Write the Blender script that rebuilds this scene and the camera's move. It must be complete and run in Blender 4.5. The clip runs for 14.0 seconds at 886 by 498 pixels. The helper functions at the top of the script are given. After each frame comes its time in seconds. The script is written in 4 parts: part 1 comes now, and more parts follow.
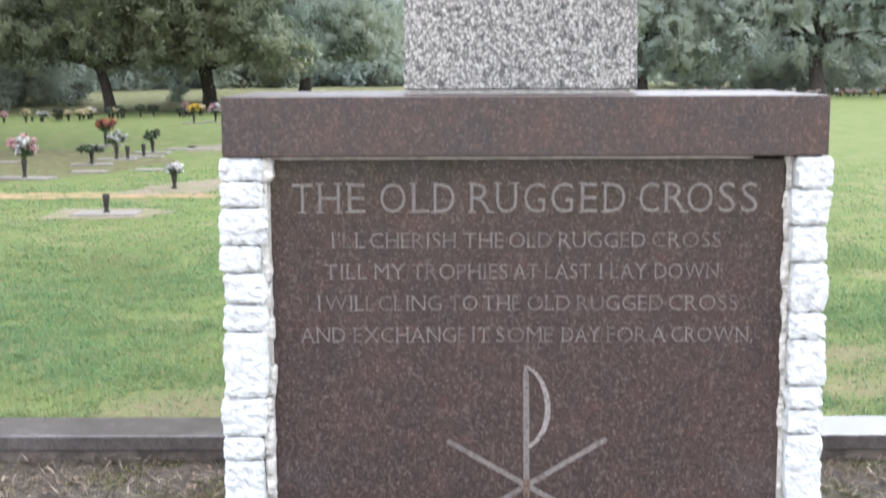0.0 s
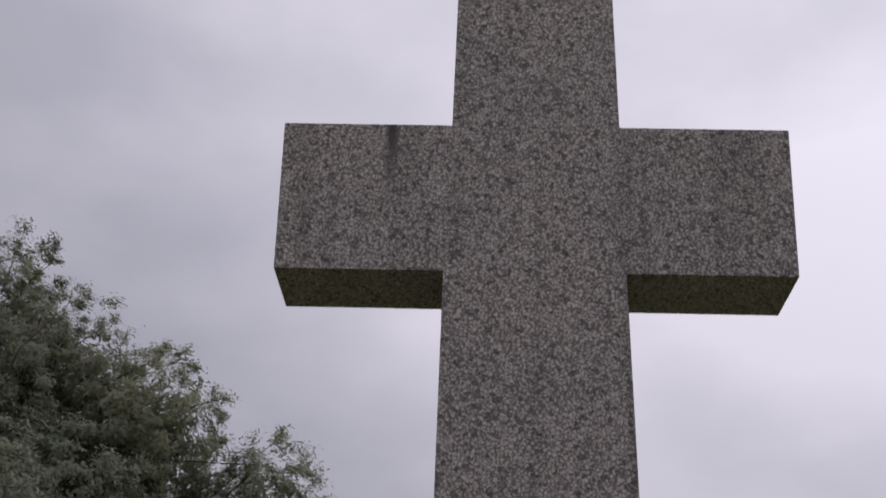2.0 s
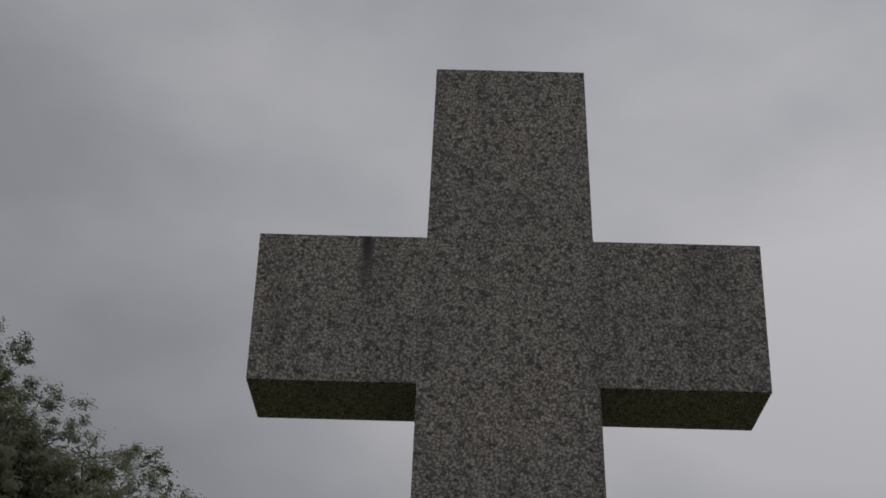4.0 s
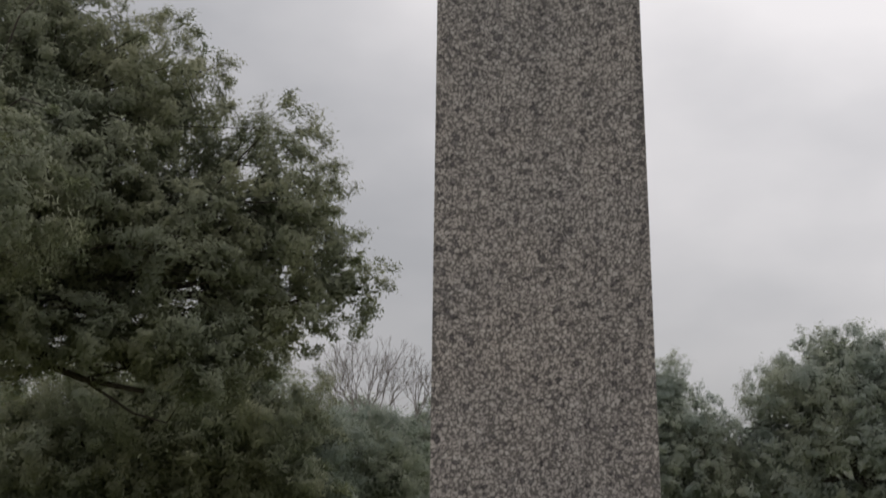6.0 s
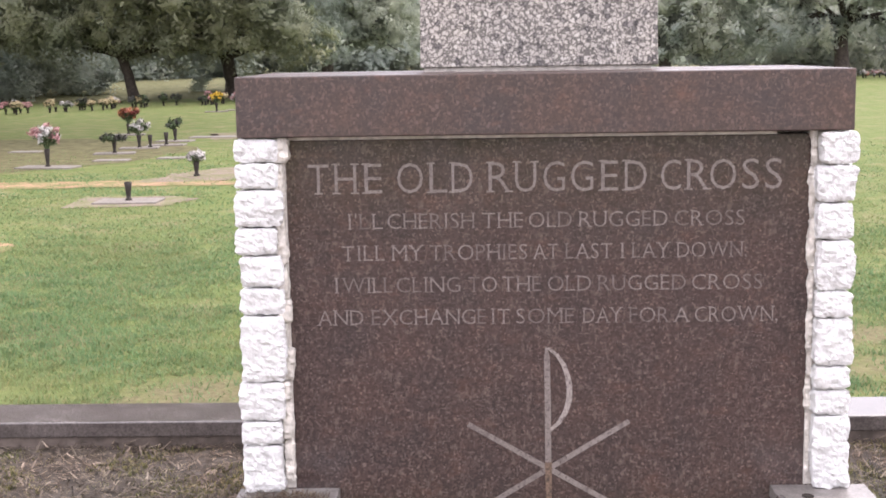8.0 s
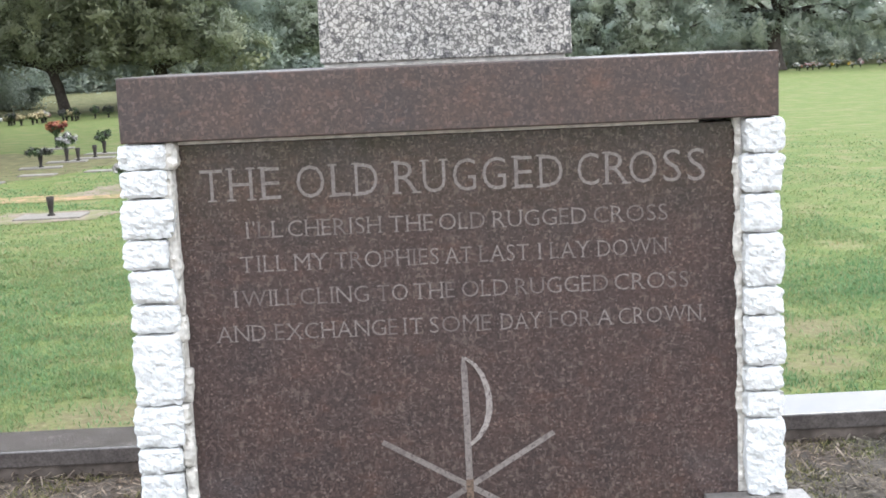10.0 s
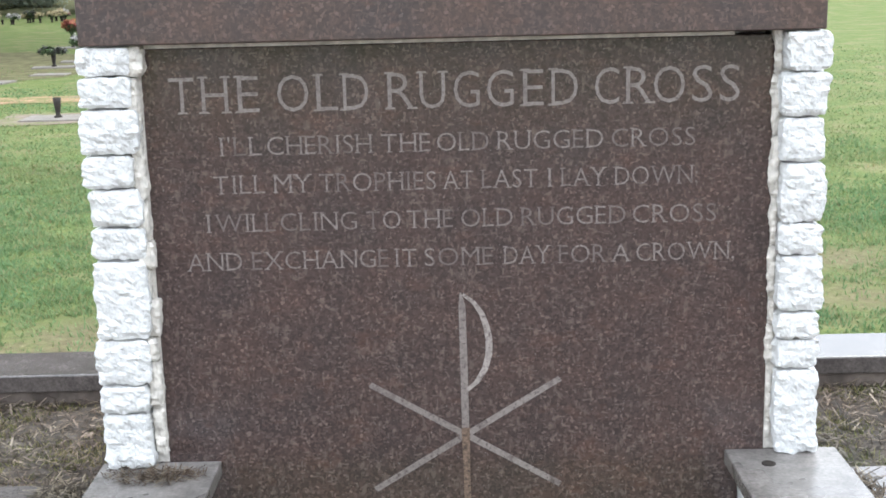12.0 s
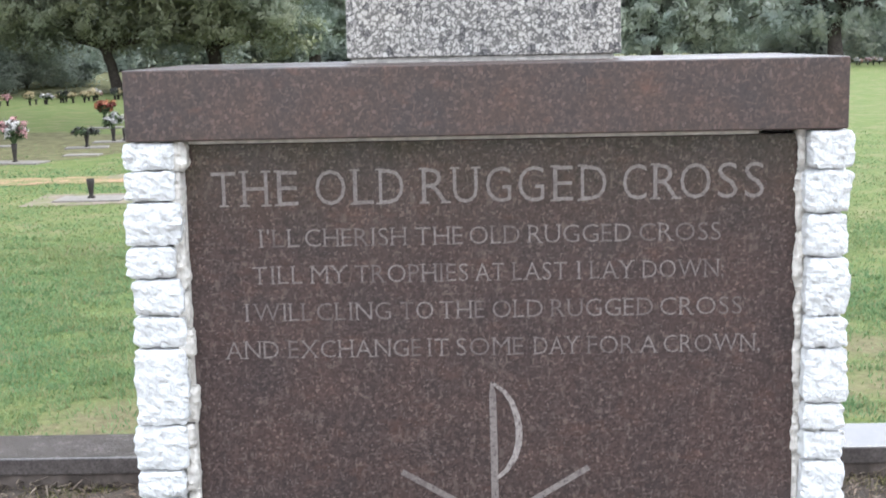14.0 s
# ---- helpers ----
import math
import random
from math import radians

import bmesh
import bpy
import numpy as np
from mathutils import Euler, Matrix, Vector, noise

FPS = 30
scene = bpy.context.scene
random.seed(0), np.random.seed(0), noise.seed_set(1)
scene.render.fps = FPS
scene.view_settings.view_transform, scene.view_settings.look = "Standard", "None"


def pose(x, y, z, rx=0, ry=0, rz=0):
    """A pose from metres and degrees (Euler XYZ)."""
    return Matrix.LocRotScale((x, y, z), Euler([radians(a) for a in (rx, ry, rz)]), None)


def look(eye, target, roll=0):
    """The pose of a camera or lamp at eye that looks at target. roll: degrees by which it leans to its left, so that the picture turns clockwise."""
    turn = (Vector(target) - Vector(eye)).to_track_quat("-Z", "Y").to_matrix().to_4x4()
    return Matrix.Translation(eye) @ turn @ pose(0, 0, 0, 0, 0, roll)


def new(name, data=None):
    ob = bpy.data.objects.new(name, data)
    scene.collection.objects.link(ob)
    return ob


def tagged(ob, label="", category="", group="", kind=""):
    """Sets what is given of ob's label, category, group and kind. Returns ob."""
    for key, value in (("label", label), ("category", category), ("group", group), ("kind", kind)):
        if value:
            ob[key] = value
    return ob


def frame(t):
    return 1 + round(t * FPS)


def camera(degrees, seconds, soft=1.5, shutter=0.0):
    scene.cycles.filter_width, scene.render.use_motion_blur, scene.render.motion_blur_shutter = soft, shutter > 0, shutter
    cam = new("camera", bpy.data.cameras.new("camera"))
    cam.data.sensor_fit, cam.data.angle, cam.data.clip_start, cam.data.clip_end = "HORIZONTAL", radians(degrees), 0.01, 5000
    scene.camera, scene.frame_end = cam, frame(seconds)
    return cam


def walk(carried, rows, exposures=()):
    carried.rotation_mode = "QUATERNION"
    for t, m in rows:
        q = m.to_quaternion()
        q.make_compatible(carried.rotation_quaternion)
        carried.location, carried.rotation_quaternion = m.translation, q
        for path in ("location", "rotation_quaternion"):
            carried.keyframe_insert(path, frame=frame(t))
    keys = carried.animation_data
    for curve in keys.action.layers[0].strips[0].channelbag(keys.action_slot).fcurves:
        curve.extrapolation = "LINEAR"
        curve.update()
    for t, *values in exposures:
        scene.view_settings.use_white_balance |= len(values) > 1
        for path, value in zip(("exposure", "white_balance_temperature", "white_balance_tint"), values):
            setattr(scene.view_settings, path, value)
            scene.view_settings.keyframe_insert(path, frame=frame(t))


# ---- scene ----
cam = camera(38.0, 14.0, soft=1.7, shutter=0.17)
PATH = [
    (0, (-0.223, -3.818, 1.513), (-0.234, -1.838, 1.229), -0.2),
    (0.5, (-0.207, -3.9, 1.537), (-0.254, -1.904, 1.659), 0.5),
    (0.7, (-0.217, -3.963, 1.509), (-0.264, -1.988, 1.819), 0.4),
    (1, (-0.196, -4.041, 1.518), (-0.242, -2.103, 2.011), 0.5),
    (1.5, (-0.2, -4.026, 1.594), (-0.246, -2.151, 2.287), 1.0),
    (2, (-0.216, -4.051, 1.657), (-0.272, -2.257, 2.539), 1.8),
    (2.5, (-0.217, -4.119, 1.681), (-0.271, -2.388, 2.681), 2.2),
    (2.7, (-0.23, -4.09, 1.706), (-0.287, -2.381, 2.744), 2.4),
    (4.8, (-0.2, -4.063, 1.682), (-0.181, -2.312, 2.649), 0.7),
    (5, (-0.199, -4.04, 1.677), (-0.181, -2.243, 2.554), 0.2),
    (5.5, (-0.195, -3.95, 1.623), (-0.192, -2.046, 2.235), 0.1),
    (6, (-0.186, -3.88, 1.632), (-0.2525, -1.919, 2.022), 0.3),
    (6.2, (-0.17, -3.84, 1.627), (-0.237, -1.862, 1.917), -0.5),
    (6.4, (-0.158, -3.826, 1.616), (-0.222, -1.836, 1.808), -1.3),
    (6.5, (-0.158, -3.836, 1.611), (-0.222, -1.842, 1.757), -1.4),
    (7, (-0.19, -3.797, 1.571), (-0.248, -1.799, 1.521), 0.6),
    (7.5, (-0.196, -3.782, 1.516), (-0.233, -1.791, 1.324), -0.3),
    (8, (-0.206, -3.762, 1.486), (-0.255, -1.786, 1.182), -0.9),
    (8.5, (-0.211, -3.734, 1.476), (-0.255, -1.763, 1.138), -1.6),
    (9, (-0.21, -3.647, 1.476), (-0.183, -1.68, 1.12), -2.7),
    (9.2, (-0.186, -3.64, 1.47), (-0.131, -1.663, 1.172), -2.7),
    (11.3, (-0.036, -3.198, 1.442), (-0.04, -1.227, 1.1), -2.0),
    (11.5, (-0.025, -3.17, 1.452), (-0.015, -1.206, 1.077), -1.9),
    (12, (-0.025, -3.124, 1.428), (-0.031, -1.173, 0.988), -1.4),
    (12.5, (-0.038, -3.136, 1.433), (-0.062, -1.183, 1.001), -0.4),
    (13, (-0.046, -3.151, 1.449), (-0.072, -1.189, 1.059), -0.5),
    (13.5, (-0.04, -3.199, 1.501), (-0.044, -1.212, 1.269), -0.3),
    (14, (-0.044, -3.206, 1.478), (-0.085, -1.232, 1.158), -1.2),
]
EXPOSURES = [
    (0.0, 2.07, 5950, 7), (0.5, 1.9, 5640, 10), (0.7, 1.6, 6100, 6), (1.0, 1.08, 6400, 10), (1.5, -0.08, 6200, 17), (2.0, -0.4, 6350, 20), (2.5, -0.65, 6400, 17),
    (2.7, -0.78, 6450, 13), (4.8, -1.2, 6600, 9), (5.0, -1.16, 6650, 9), (5.5, -0.7, 6700, 11), (6.0, -0.15, 6800, 10), (6.5, 0.40, 6950, 14),
    (7.0, 1.25, 6970, 21), (7.5, 1.72, 6760, 20), (8.0, 1.95, 6580, 19), (8.5, 2.05, 6470, 18), (9.0, 2.07, 6200, 11), (11.3, 1.95, 6030, 4), (13.0, 1.97, 6040, 4), (13.5, 2.01, 5890, 4), (14.0, 1.98, 5910, 6)]
walk(cam, [(t, look(eye, target, roll)) for t, eye, target, roll in PATH], EXPOSURES)


# ---- world and sun: an overcast morning, brighter towards the right ----
SUN_ELEV, SUN_AZ = radians(48), radians(50)   # azimuth from +y towards +x
world = bpy.data.worlds.new("world")
scene.world = world
world.use_nodes = True
wn, wl = world.node_tree.nodes, world.node_tree.links
wn.clear()
w_out, w_bg = wn.new("ShaderNodeOutputWorld"), wn.new("ShaderNodeBackground")
w_sky = wn.new("ShaderNodeTexSky")
w_sky.sky_type, w_sky.sun_disc = "NISHITA", False
w_sky.sun_elevation, w_sky.sun_rotation = SUN_ELEV, SUN_AZ
w_co = wn.new("ShaderNodeTexCoord")
w_map = wn.new("ShaderNodeMapping")
w_map.inputs["Scale"].default_value = (1.0, 1.0, 1.9)
w_map.inputs["Location"].default_value = (0.35, 0.2, 0.52)
w_noise = wn.new("ShaderNodeTexNoise")
w_noise.inputs["Scale"].default_value, w_noise.inputs["Detail"].default_value = 2.3, 6.0
w_noise.inputs["Roughness"].default_value = 0.45
w_ramp = wn.new("ShaderNodeValToRGB")
w_ramp.color_ramp.elements[0].position, w_ramp.color_ramp.elements[1].position = 0.35, 0.64
w_ramp.color_ramp.elements[0].color = (0.50, 0.51, 0.55, 1)
w_ramp.color_ramp.elements[1].color = (0.84, 0.83, 0.87, 1)
w_dot = wn.new("ShaderNodeVectorMath")
w_dot.operation = "DOT_PRODUCT"
w_dot.inputs[1].default_value = (math.sin(SUN_AZ) * math.cos(SUN_ELEV), math.cos(SUN_AZ) * math.cos(SUN_ELEV), math.sin(SUN_ELEV))
w_glow = wn.new("ShaderNodeMapRange")
w_glow.inputs["From Min"].default_value, w_glow.inputs["From Max"].default_value = 0.2, 1.0
w_glow.inputs["To Min"].default_value, w_glow.inputs["To Max"].default_value = 0.82, 1.48
w_mul = wn.new("ShaderNodeVectorMath")
w_mul.operation = "SCALE"
w_dim = wn.new("ShaderNodeVectorMath")
w_dim.operation = "SCALE"
w_dim.inputs["Scale"].default_value = 0.10
w_mix = wn.new("ShaderNodeMix")
w_mix.data_type = "RGBA"
w_mix.inputs["Factor"].default_value = 0.92
wl.new(w_co.outputs["Generated"], w_map.inputs["Vector"])
wl.new(w_map.outputs["Vector"], w_noise.inputs["Vector"])
wl.new(w_noise.outputs["Fac"], w_ramp.inputs["Fac"])
wl.new(w_co.outputs["Generated"], w_dot.inputs[0])
wl.new(w_dot.outputs["Value"], w_glow.inputs["Value"])
wl.new(w_ramp.outputs["Color"], w_mul.inputs[0])
w_back = wn.new("ShaderNodeMapRange")
w_back.inputs["From Min"].default_value, w_back.inputs["From Max"].default_value = 0.1, 1.0
w_back.inputs["To Min"].default_value, w_back.inputs["To Max"].default_value = 0.0, 0.6
w_behind = wn.new("ShaderNodeVectorMath")   # unseen sky behind the camera, brightened to light what faces it
w_behind.operation = "DOT_PRODUCT"
w_behind.inputs[1].default_value = (-0.28, -0.78, 0.56)
wl.new(w_co.outputs["Generated"], w_behind.inputs[0])
w_sum = wn.new("ShaderNodeMath")
wl.new(w_behind.outputs["Value"], w_back.inputs["Value"])
wl.new(w_glow.outputs["Result"], w_sum.inputs[0])
wl.new(w_back.outputs["Result"], w_sum.inputs[1])
wl.new(w_sum.outputs["Value"], w_mul.inputs["Scale"])
wl.new(w_sky.outputs["Color"], w_dim.inputs[0])
wl.new(w_dim.outputs["Vector"], w_mix.inputs["A"])
wl.new(w_mul.outputs["Vector"], w_mix.inputs["B"])
wl.new(w_mix.outputs["Result"], w_bg.inputs["Color"])
w_sep = wn.new("ShaderNodeSeparateXYZ")
w_low = wn.new("ShaderNodeMapRange")
w_low.inputs["From Max"].default_value, w_low.inputs["To Min"].default_value, w_low.inputs["To Max"].default_value = 0.5, 0.74, 1.0
w_deep = wn.new("ShaderNodeVectorMath")
w_deep.operation = "SCALE"
wl.new(w_co.outputs["Generated"], w_sep.inputs["Vector"])
wl.new(w_sep.outputs["Z"], w_low.inputs["Value"])
wl.new(w_mix.outputs["Result"], w_deep.inputs[0])
wl.new(w_low.outputs["Result"], w_deep.inputs["Scale"])
wl.new(w_deep.outputs["Vector"], w_bg.inputs["Color"])
w_bg.inputs["Strength"].default_value = 1.0
wl.new(w_bg.outputs["Background"], w_out.inputs["Surface"])

sun = new("sun", bpy.data.lights.new("sun", "SUN"))
sun.data.energy, sun.data.angle, sun.data.color = 0.6, radians(30), (1.0, 0.96, 0.9)
sun.matrix_world = look((20 * math.sin(SUN_AZ), 20 * math.cos(SUN_AZ), 24), (0, 0, 0))

# ---- materials ----


class Mat:
    """A node material and short ways to wire it."""

    def __init__(self, name, roughness=0.6, specular=0.5):
        self.m = bpy.data.materials.new(name)
        self.m.use_nodes = True
        self.n, self.l = self.m.node_tree.nodes, self.m.node_tree.links
        self.b = self.n["Principled BSDF"]
        self.b.inputs["Roughness"].default_value = roughness
        self.b.inputs["Specular IOR Level"].default_value = specular

    def coord(self, scale=(1, 1, 1), kind="Object"):
        co, mp = self.n.new("ShaderNodeTexCoord"), self.n.new("ShaderNodeMapping")
        mp.inputs["Scale"].default_value = scale
        self.l.new(co.outputs[kind], mp.inputs["Vector"])
        return mp.outputs["Vector"]

    def world(self):
        return self.n.new("ShaderNodeNewGeometry").outputs["Position"]

    def noise(self, vec, scale, detail=3.0, rough=0.55):
        t = self.n.new("ShaderNodeTexNoise")
        t.inputs["Scale"].default_value, t.inputs["Detail"].default_value, t.inputs["Roughness"].default_value = scale, detail, rough
        self.l.new(vec, t.inputs["Vector"])
        return t.outputs["Fac"]

    def cells(self, vec, scale, out="Color", feature="F1", rand=1.0):
        t = self.n.new("ShaderNodeTexVoronoi")
        t.feature = feature
        t.inputs["Scale"].default_value, t.inputs["Randomness"].default_value = scale, rand
        self.l.new(vec, t.inputs["Vector"])
        return t.outputs[out]

    def ramp(self, fac, stops, constant=False):
        r = self.n.new("ShaderNodeValToRGB")
        e = r.color_ramp.elements
        r.color_ramp.interpolation = "CONSTANT" if constant else "LINEAR"
        while len(e) < len(stops):
            e.new(0.5)
        for k, (p, c) in enumerate(stops):
            e[k].position = p
            e[k].color = (*c, 1) if not isinstance(c, (int, float)) else (c, c, c, 1)
        self.l.new(fac, r.inputs["Fac"])
        return r.outputs["Color"]

    def mix(self, fac, a, b, how="MIX"):
        x = self.n.new("ShaderNodeMix")
        x.data_type, x.blend_type = "RGBA", how
        for key, v in (("Factor", fac), ("A", a), ("B", b)):
            if isinstance(v, (int, float)):
                x.inputs[key].default_value = v if key == "Factor" else (v, v, v, 1)
            elif isinstance(v, tuple):
                x.inputs[key].default_value = (*v, 1)
            else:
                self.l.new(v, x.inputs[key])
        return x.outputs["Result"]

    def add(self, vec, amount, by):
        """Vector warped by a colour."""
        s, a = self.n.new("ShaderNodeVectorMath"), self.n.new("ShaderNodeVectorMath")
        s.operation, a.operation = "SCALE", "ADD"
        s.inputs["Scale"].default_value = amount
        self.l.new(by, s.inputs[0])
        self.l.new(vec, a.inputs[0])
        self.l.new(s.outputs["Vector"], a.inputs[1])
        return a.outputs["Vector"]

    def random(self, kind="object"):
        if kind == "object":
            return self.n.new("ShaderNodeObjectInfo").outputs["Random"]
        return self.n.new("ShaderNodeNewGeometry").outputs["Random Per Island"]

    def base(self, c):
        if isinstance(c, tuple):
            self.b.inputs["Base Color"].default_value = (*c, 1)
        else:
            self.l.new(c, self.b.inputs["Base Color"])
        return self

    def rough(self, v):
        self.l.new(v, self.b.inputs["Roughness"])
        return self

    def bump(self, height, strength=0.3, distance=0.01):
        b = self.n.new("ShaderNodeBump")
        b.inputs["Strength"].default_value, b.inputs["Distance"].default_value = strength, distance
        self.l.new(height, b.inputs["Height"])
        self.l.new(b.outputs["Normal"], self.b.inputs["Normal"])
        return self


def plain(name, colour, roughness=0.7, vary=0.25, scale=20.0, specular=0.4, bump=0.0):
    k = Mat(name, roughness, specular)
    v = k.coord()
    f = k.noise(v, scale, 4)
    lo, hi = tuple(c * (1 - vary) for c in colour), tuple(min(1, c * (1 + vary)) for c in colour)
    k.base(k.ramp(f, [(0.3, lo), (0.7, hi)]))
    if bump:
        k.bump(f, bump, 0.01)
    return k.m


def grey_granite():
    """Coarse grey and buff granite with dark biotite between the grains."""
    k = Mat("grey_granite", 0.62, 0.4)
    v = k.coord()
    warp = k.n.new("ShaderNodeTexNoise")
    warp.inputs["Scale"].default_value, warp.inputs["Detail"].default_value = 90, 3
    k.l.new(v, warp.inputs["Vector"])
    w = k.add(v, 0.022, warp.outputs["Color"])
    sep = k.n.new("ShaderNodeSeparateColor")
    k.l.new(k.cells(w, 66), sep.inputs["Color"])
    tone = k.ramp(sep.outputs["Red"], [(0.0, (0.10, 0.094, 0.092)), (0.08, (0.20, 0.186, 0.178)), (0.14, (0.325, 0.302, 0.278)), (0.5, (0.375, 0.348, 0.318)), (0.8, (0.415, 0.385, 0.348)), (1.0, (0.46, 0.434, 0.402))])
    # dark mica fills the seams between the grains, wide in some places and closed in others
    seam = k.n.new("ShaderNodeMath")
    seam.operation = "SUBTRACT"
    k.l.new(k.cells(w, 66, "Distance", "DISTANCE_TO_EDGE"), seam.inputs[0])
    k.l.new(k.ramp(k.noise(v, 105, 3, 0.6), [(0.43, 0.0), (0.70, 0.26)]), seam.inputs[1])
    dark = k.ramp(seam.outputs["Value"], [(0.0, 0.30), (0.10, 1.0)])
    c = k.mix(1.0, tone, dark, "MULTIPLY")
    fine = k.noise(v, 210, 3)
    c = k.mix(0.42, c, k.ramp(fine, [(0.36, 0.3), (0.52, 1.0)]), "MULTIPLY")
    big = k.ramp(k.noise(v, 1.6, 4), [(0.3, (0.88, 0.89, 0.91)), (0.7, (1.08, 1.05, 1.02))])
    c = k.mix(1.0, c, big, "MULTIPLY")
    # rain streaks run down the stone
    s = k.coord((7, 7, 0.30))
    streak = k.ramp(k.noise(s, 1.4, 4), [(0.58, 1.0), (0.72, 0.72)])
    c = k.mix(1.0, c, streak, "MULTIPLY")
    # one dark stain runs down from the top of an arm
    xyz = k.n.new("ShaderNodeSeparateXYZ")
    k.l.new(k.add(v, 0.03, warp.outputs["Color"]), xyz.inputs["Vector"])
    off, size, down = (k.n.new("ShaderNodeMath") for _ in range(3))
    off.operation, size.operation, down.operation = "ADD", "ABSOLUTE", "MULTIPLY"
    off.inputs[1].default_value = 0.555
    k.l.new(xyz.outputs["X"], off.inputs[0])
    k.l.new(off.outputs["Value"], size.inputs[0])
    across = k.ramp(size.outputs["Value"], [(0.010, 1.0), (0.034, 0.0)])
    fall = k.n.new("ShaderNodeMapRange")
    fall.inputs["From Min"].default_value, fall.inputs["From Max"].default_value = 4.02, 4.36
    k.l.new(xyz.outputs["Z"], fall.inputs["Value"])
    k.l.new(across, down.inputs[0])
    k.l.new(fall.outputs["Result"], down.inputs[1])
    c = k.mix(down.outputs["Value"], c, (0.035, 0.03, 0.033))
    c = k.mix(1.0, c, 1.16, "MULTIPLY")
    k.base(c)
    k.bump(fine, 0.15, 0.003)
    return k.m


def brown_granite(name, roughness, lift=1.0, specular=0.5, dashes=(0.132, 0.105, 0.090), drift=((0.90, 0.92, 0.95), (1.12, 1.05, 1.01)), even=0.0, rust=0.0):
    """Mahogany granite: near-black ground with maroon and a few pale crystals."""
    k = Mat(name, roughness, specular)
    v = k.coord()
    warp = k.n.new("ShaderNodeTexNoise")
    warp.inputs["Scale"].default_value = 80
    k.l.new(v, warp.inputs["Vector"])
    w = k.add(v, 0.012, warp.outputs["Color"])
    sep = k.n.new("ShaderNodeSeparateColor")
    k.l.new(k.cells(w, 140), sep.inputs["Color"])

    def tint(r, g, b):
        return (r * lift, g * lift, b * lift)

    tone = k.ramp(sep.outputs["Green"], [(0.0, tint(0.027, 0.020, 0.020)), (0.4, tint(0.044, 0.033, 0.032)), (0.75, tint(0.066, 0.046, 0.043)), (0.92, tint(0.096, 0.068, 0.060)), (1.0, tint(0.165, 0.124, 0.111))])
    big = k.ramp(k.noise(v, 6.5, 5), [(0.3, drift[0]), (0.7, drift[1])])
    c = k.mix(1.0, tone, big, "MULTIPLY")
    c = k.mix(even, c, k.mix(1.0, tint(0.058, 0.042, 0.036), big, "MULTIPLY"))
    # tan crystals lie in short dashes, upright and level
    for scale, stretch, amount in ((92, (1.0, 1.0, 0.36), 0.8), (92, (0.36, 1.0, 1.0), 0.8), (60, (0.8, 1.0, 0.5), 0.6)):
        dash = k.ramp(k.noise(k.coord(stretch), scale, 2), [(0.61, 0.0), (0.70, amount)])
        c = k.mix(dash, c, tint(*dashes))
    # dark and rusty clouds a hand wide, in the grain of the slab
    cloud = k.noise(k.coord((1.0, 1.0, 1.7)), 11, 5, 0.65)
    c = k.mix(k.ramp(cloud, [(0.56, 0.0), (0.74, rust)]), c, tint(0.150, 0.070, 0.046))
    c = k.mix(k.ramp(cloud, [(0.26, rust), (0.42, 0.0)]), c, tint(0.034, 0.030, 0.031))
    pale = k.ramp(k.noise(v, 150, 2), [(0.69, 0.0), (0.75, 0.7)])
    c = k.mix(pale, c, tint(0.19, 0.165, 0.152))
    k.base(c)
    r = k.ramp(k.noise(v, 9, 4), [(0.3, roughness * 0.75), (0.75, min(1, roughness * 1.5))])
    k.rough(r)
    return k.m


M_GRANITE = grey_granite()
M_CAP = brown_granite("brown_granite_cap", 0.38, 0.98, 0.42, (0.110, 0.072, 0.060), ((0.80, 0.84, 0.88), (1.22, 1.06, 0.95)), 0.55, 0.36)
M_PANEL = brown_granite("brown_granite_panel", 0.17, 0.91, 0.5, (0.118, 0.090, 0.078), ((0.86, 0.89, 0.92), (1.16, 1.06, 1.02)), 0.35, 0.22)


def wet_granite(name, colour, roughness):
    k = Mat(name, roughness, 0.6)
    v = k.coord()
    f = k.noise(v, 90, 4, 0.7)
    g = k.noise(v, 2.2, 4)
    c = k.ramp(f, [(0.3, tuple(x * 0.6 for x in colour)), (0.7, tuple(x * 1.4 for x in colour))])
    c = k.mix(1.0, c, k.ramp(k.noise(v, 14, 5, 0.7), [(0.35, 0.62), (0.62, 1.1)]), "MULTIPLY")
    k.base(k.mix(1.0, c, k.ramp(g, [(0.3, 0.75), (0.7, 1.15)]), "MULTIPLY"))
    k.rough(k.ramp(g, [(0.35, roughness * 0.6), (0.7, roughness * 1.6)]))
    k.bump(f, 0.05, 0.002)
    return k.m


M_KERB = wet_granite("wet_kerb_granite", (0.10, 0.086, 0.081), 0.17)
M_SLAB = wet_granite("honed_slab_granite", (0.17, 0.155, 0.145), 0.3)


def white_stone():
    k = Mat("white_split_stone", 0.85, 0.3)
    v = k.coord()
    f = k.noise(v, 38, 6, 0.65)
    g = k.noise(v, 7, 4)
    c = k.ramp(f, [(0.25, (0.48, 0.47, 0.46)), (0.48, (0.70, 0.70, 0.69)), (0.75, (0.78, 0.78, 0.78))])
    c = k.mix(k.ramp(g, [(0.6, 0.0), (0.8, 0.35)]), c, (0.66, 0.62, 0.55))
    pits = k.ramp(k.noise(v, 95, 4, 0.7), [(0.26, 0.55), (0.40, 1.0)])
    k.base(k.mix(1.0, c, pits, "MULTIPLY"))
    k.bump(k.mix(0.5, f, k.noise(v, 110, 4, 0.65)), 1.0, 0.02)
    return k.m


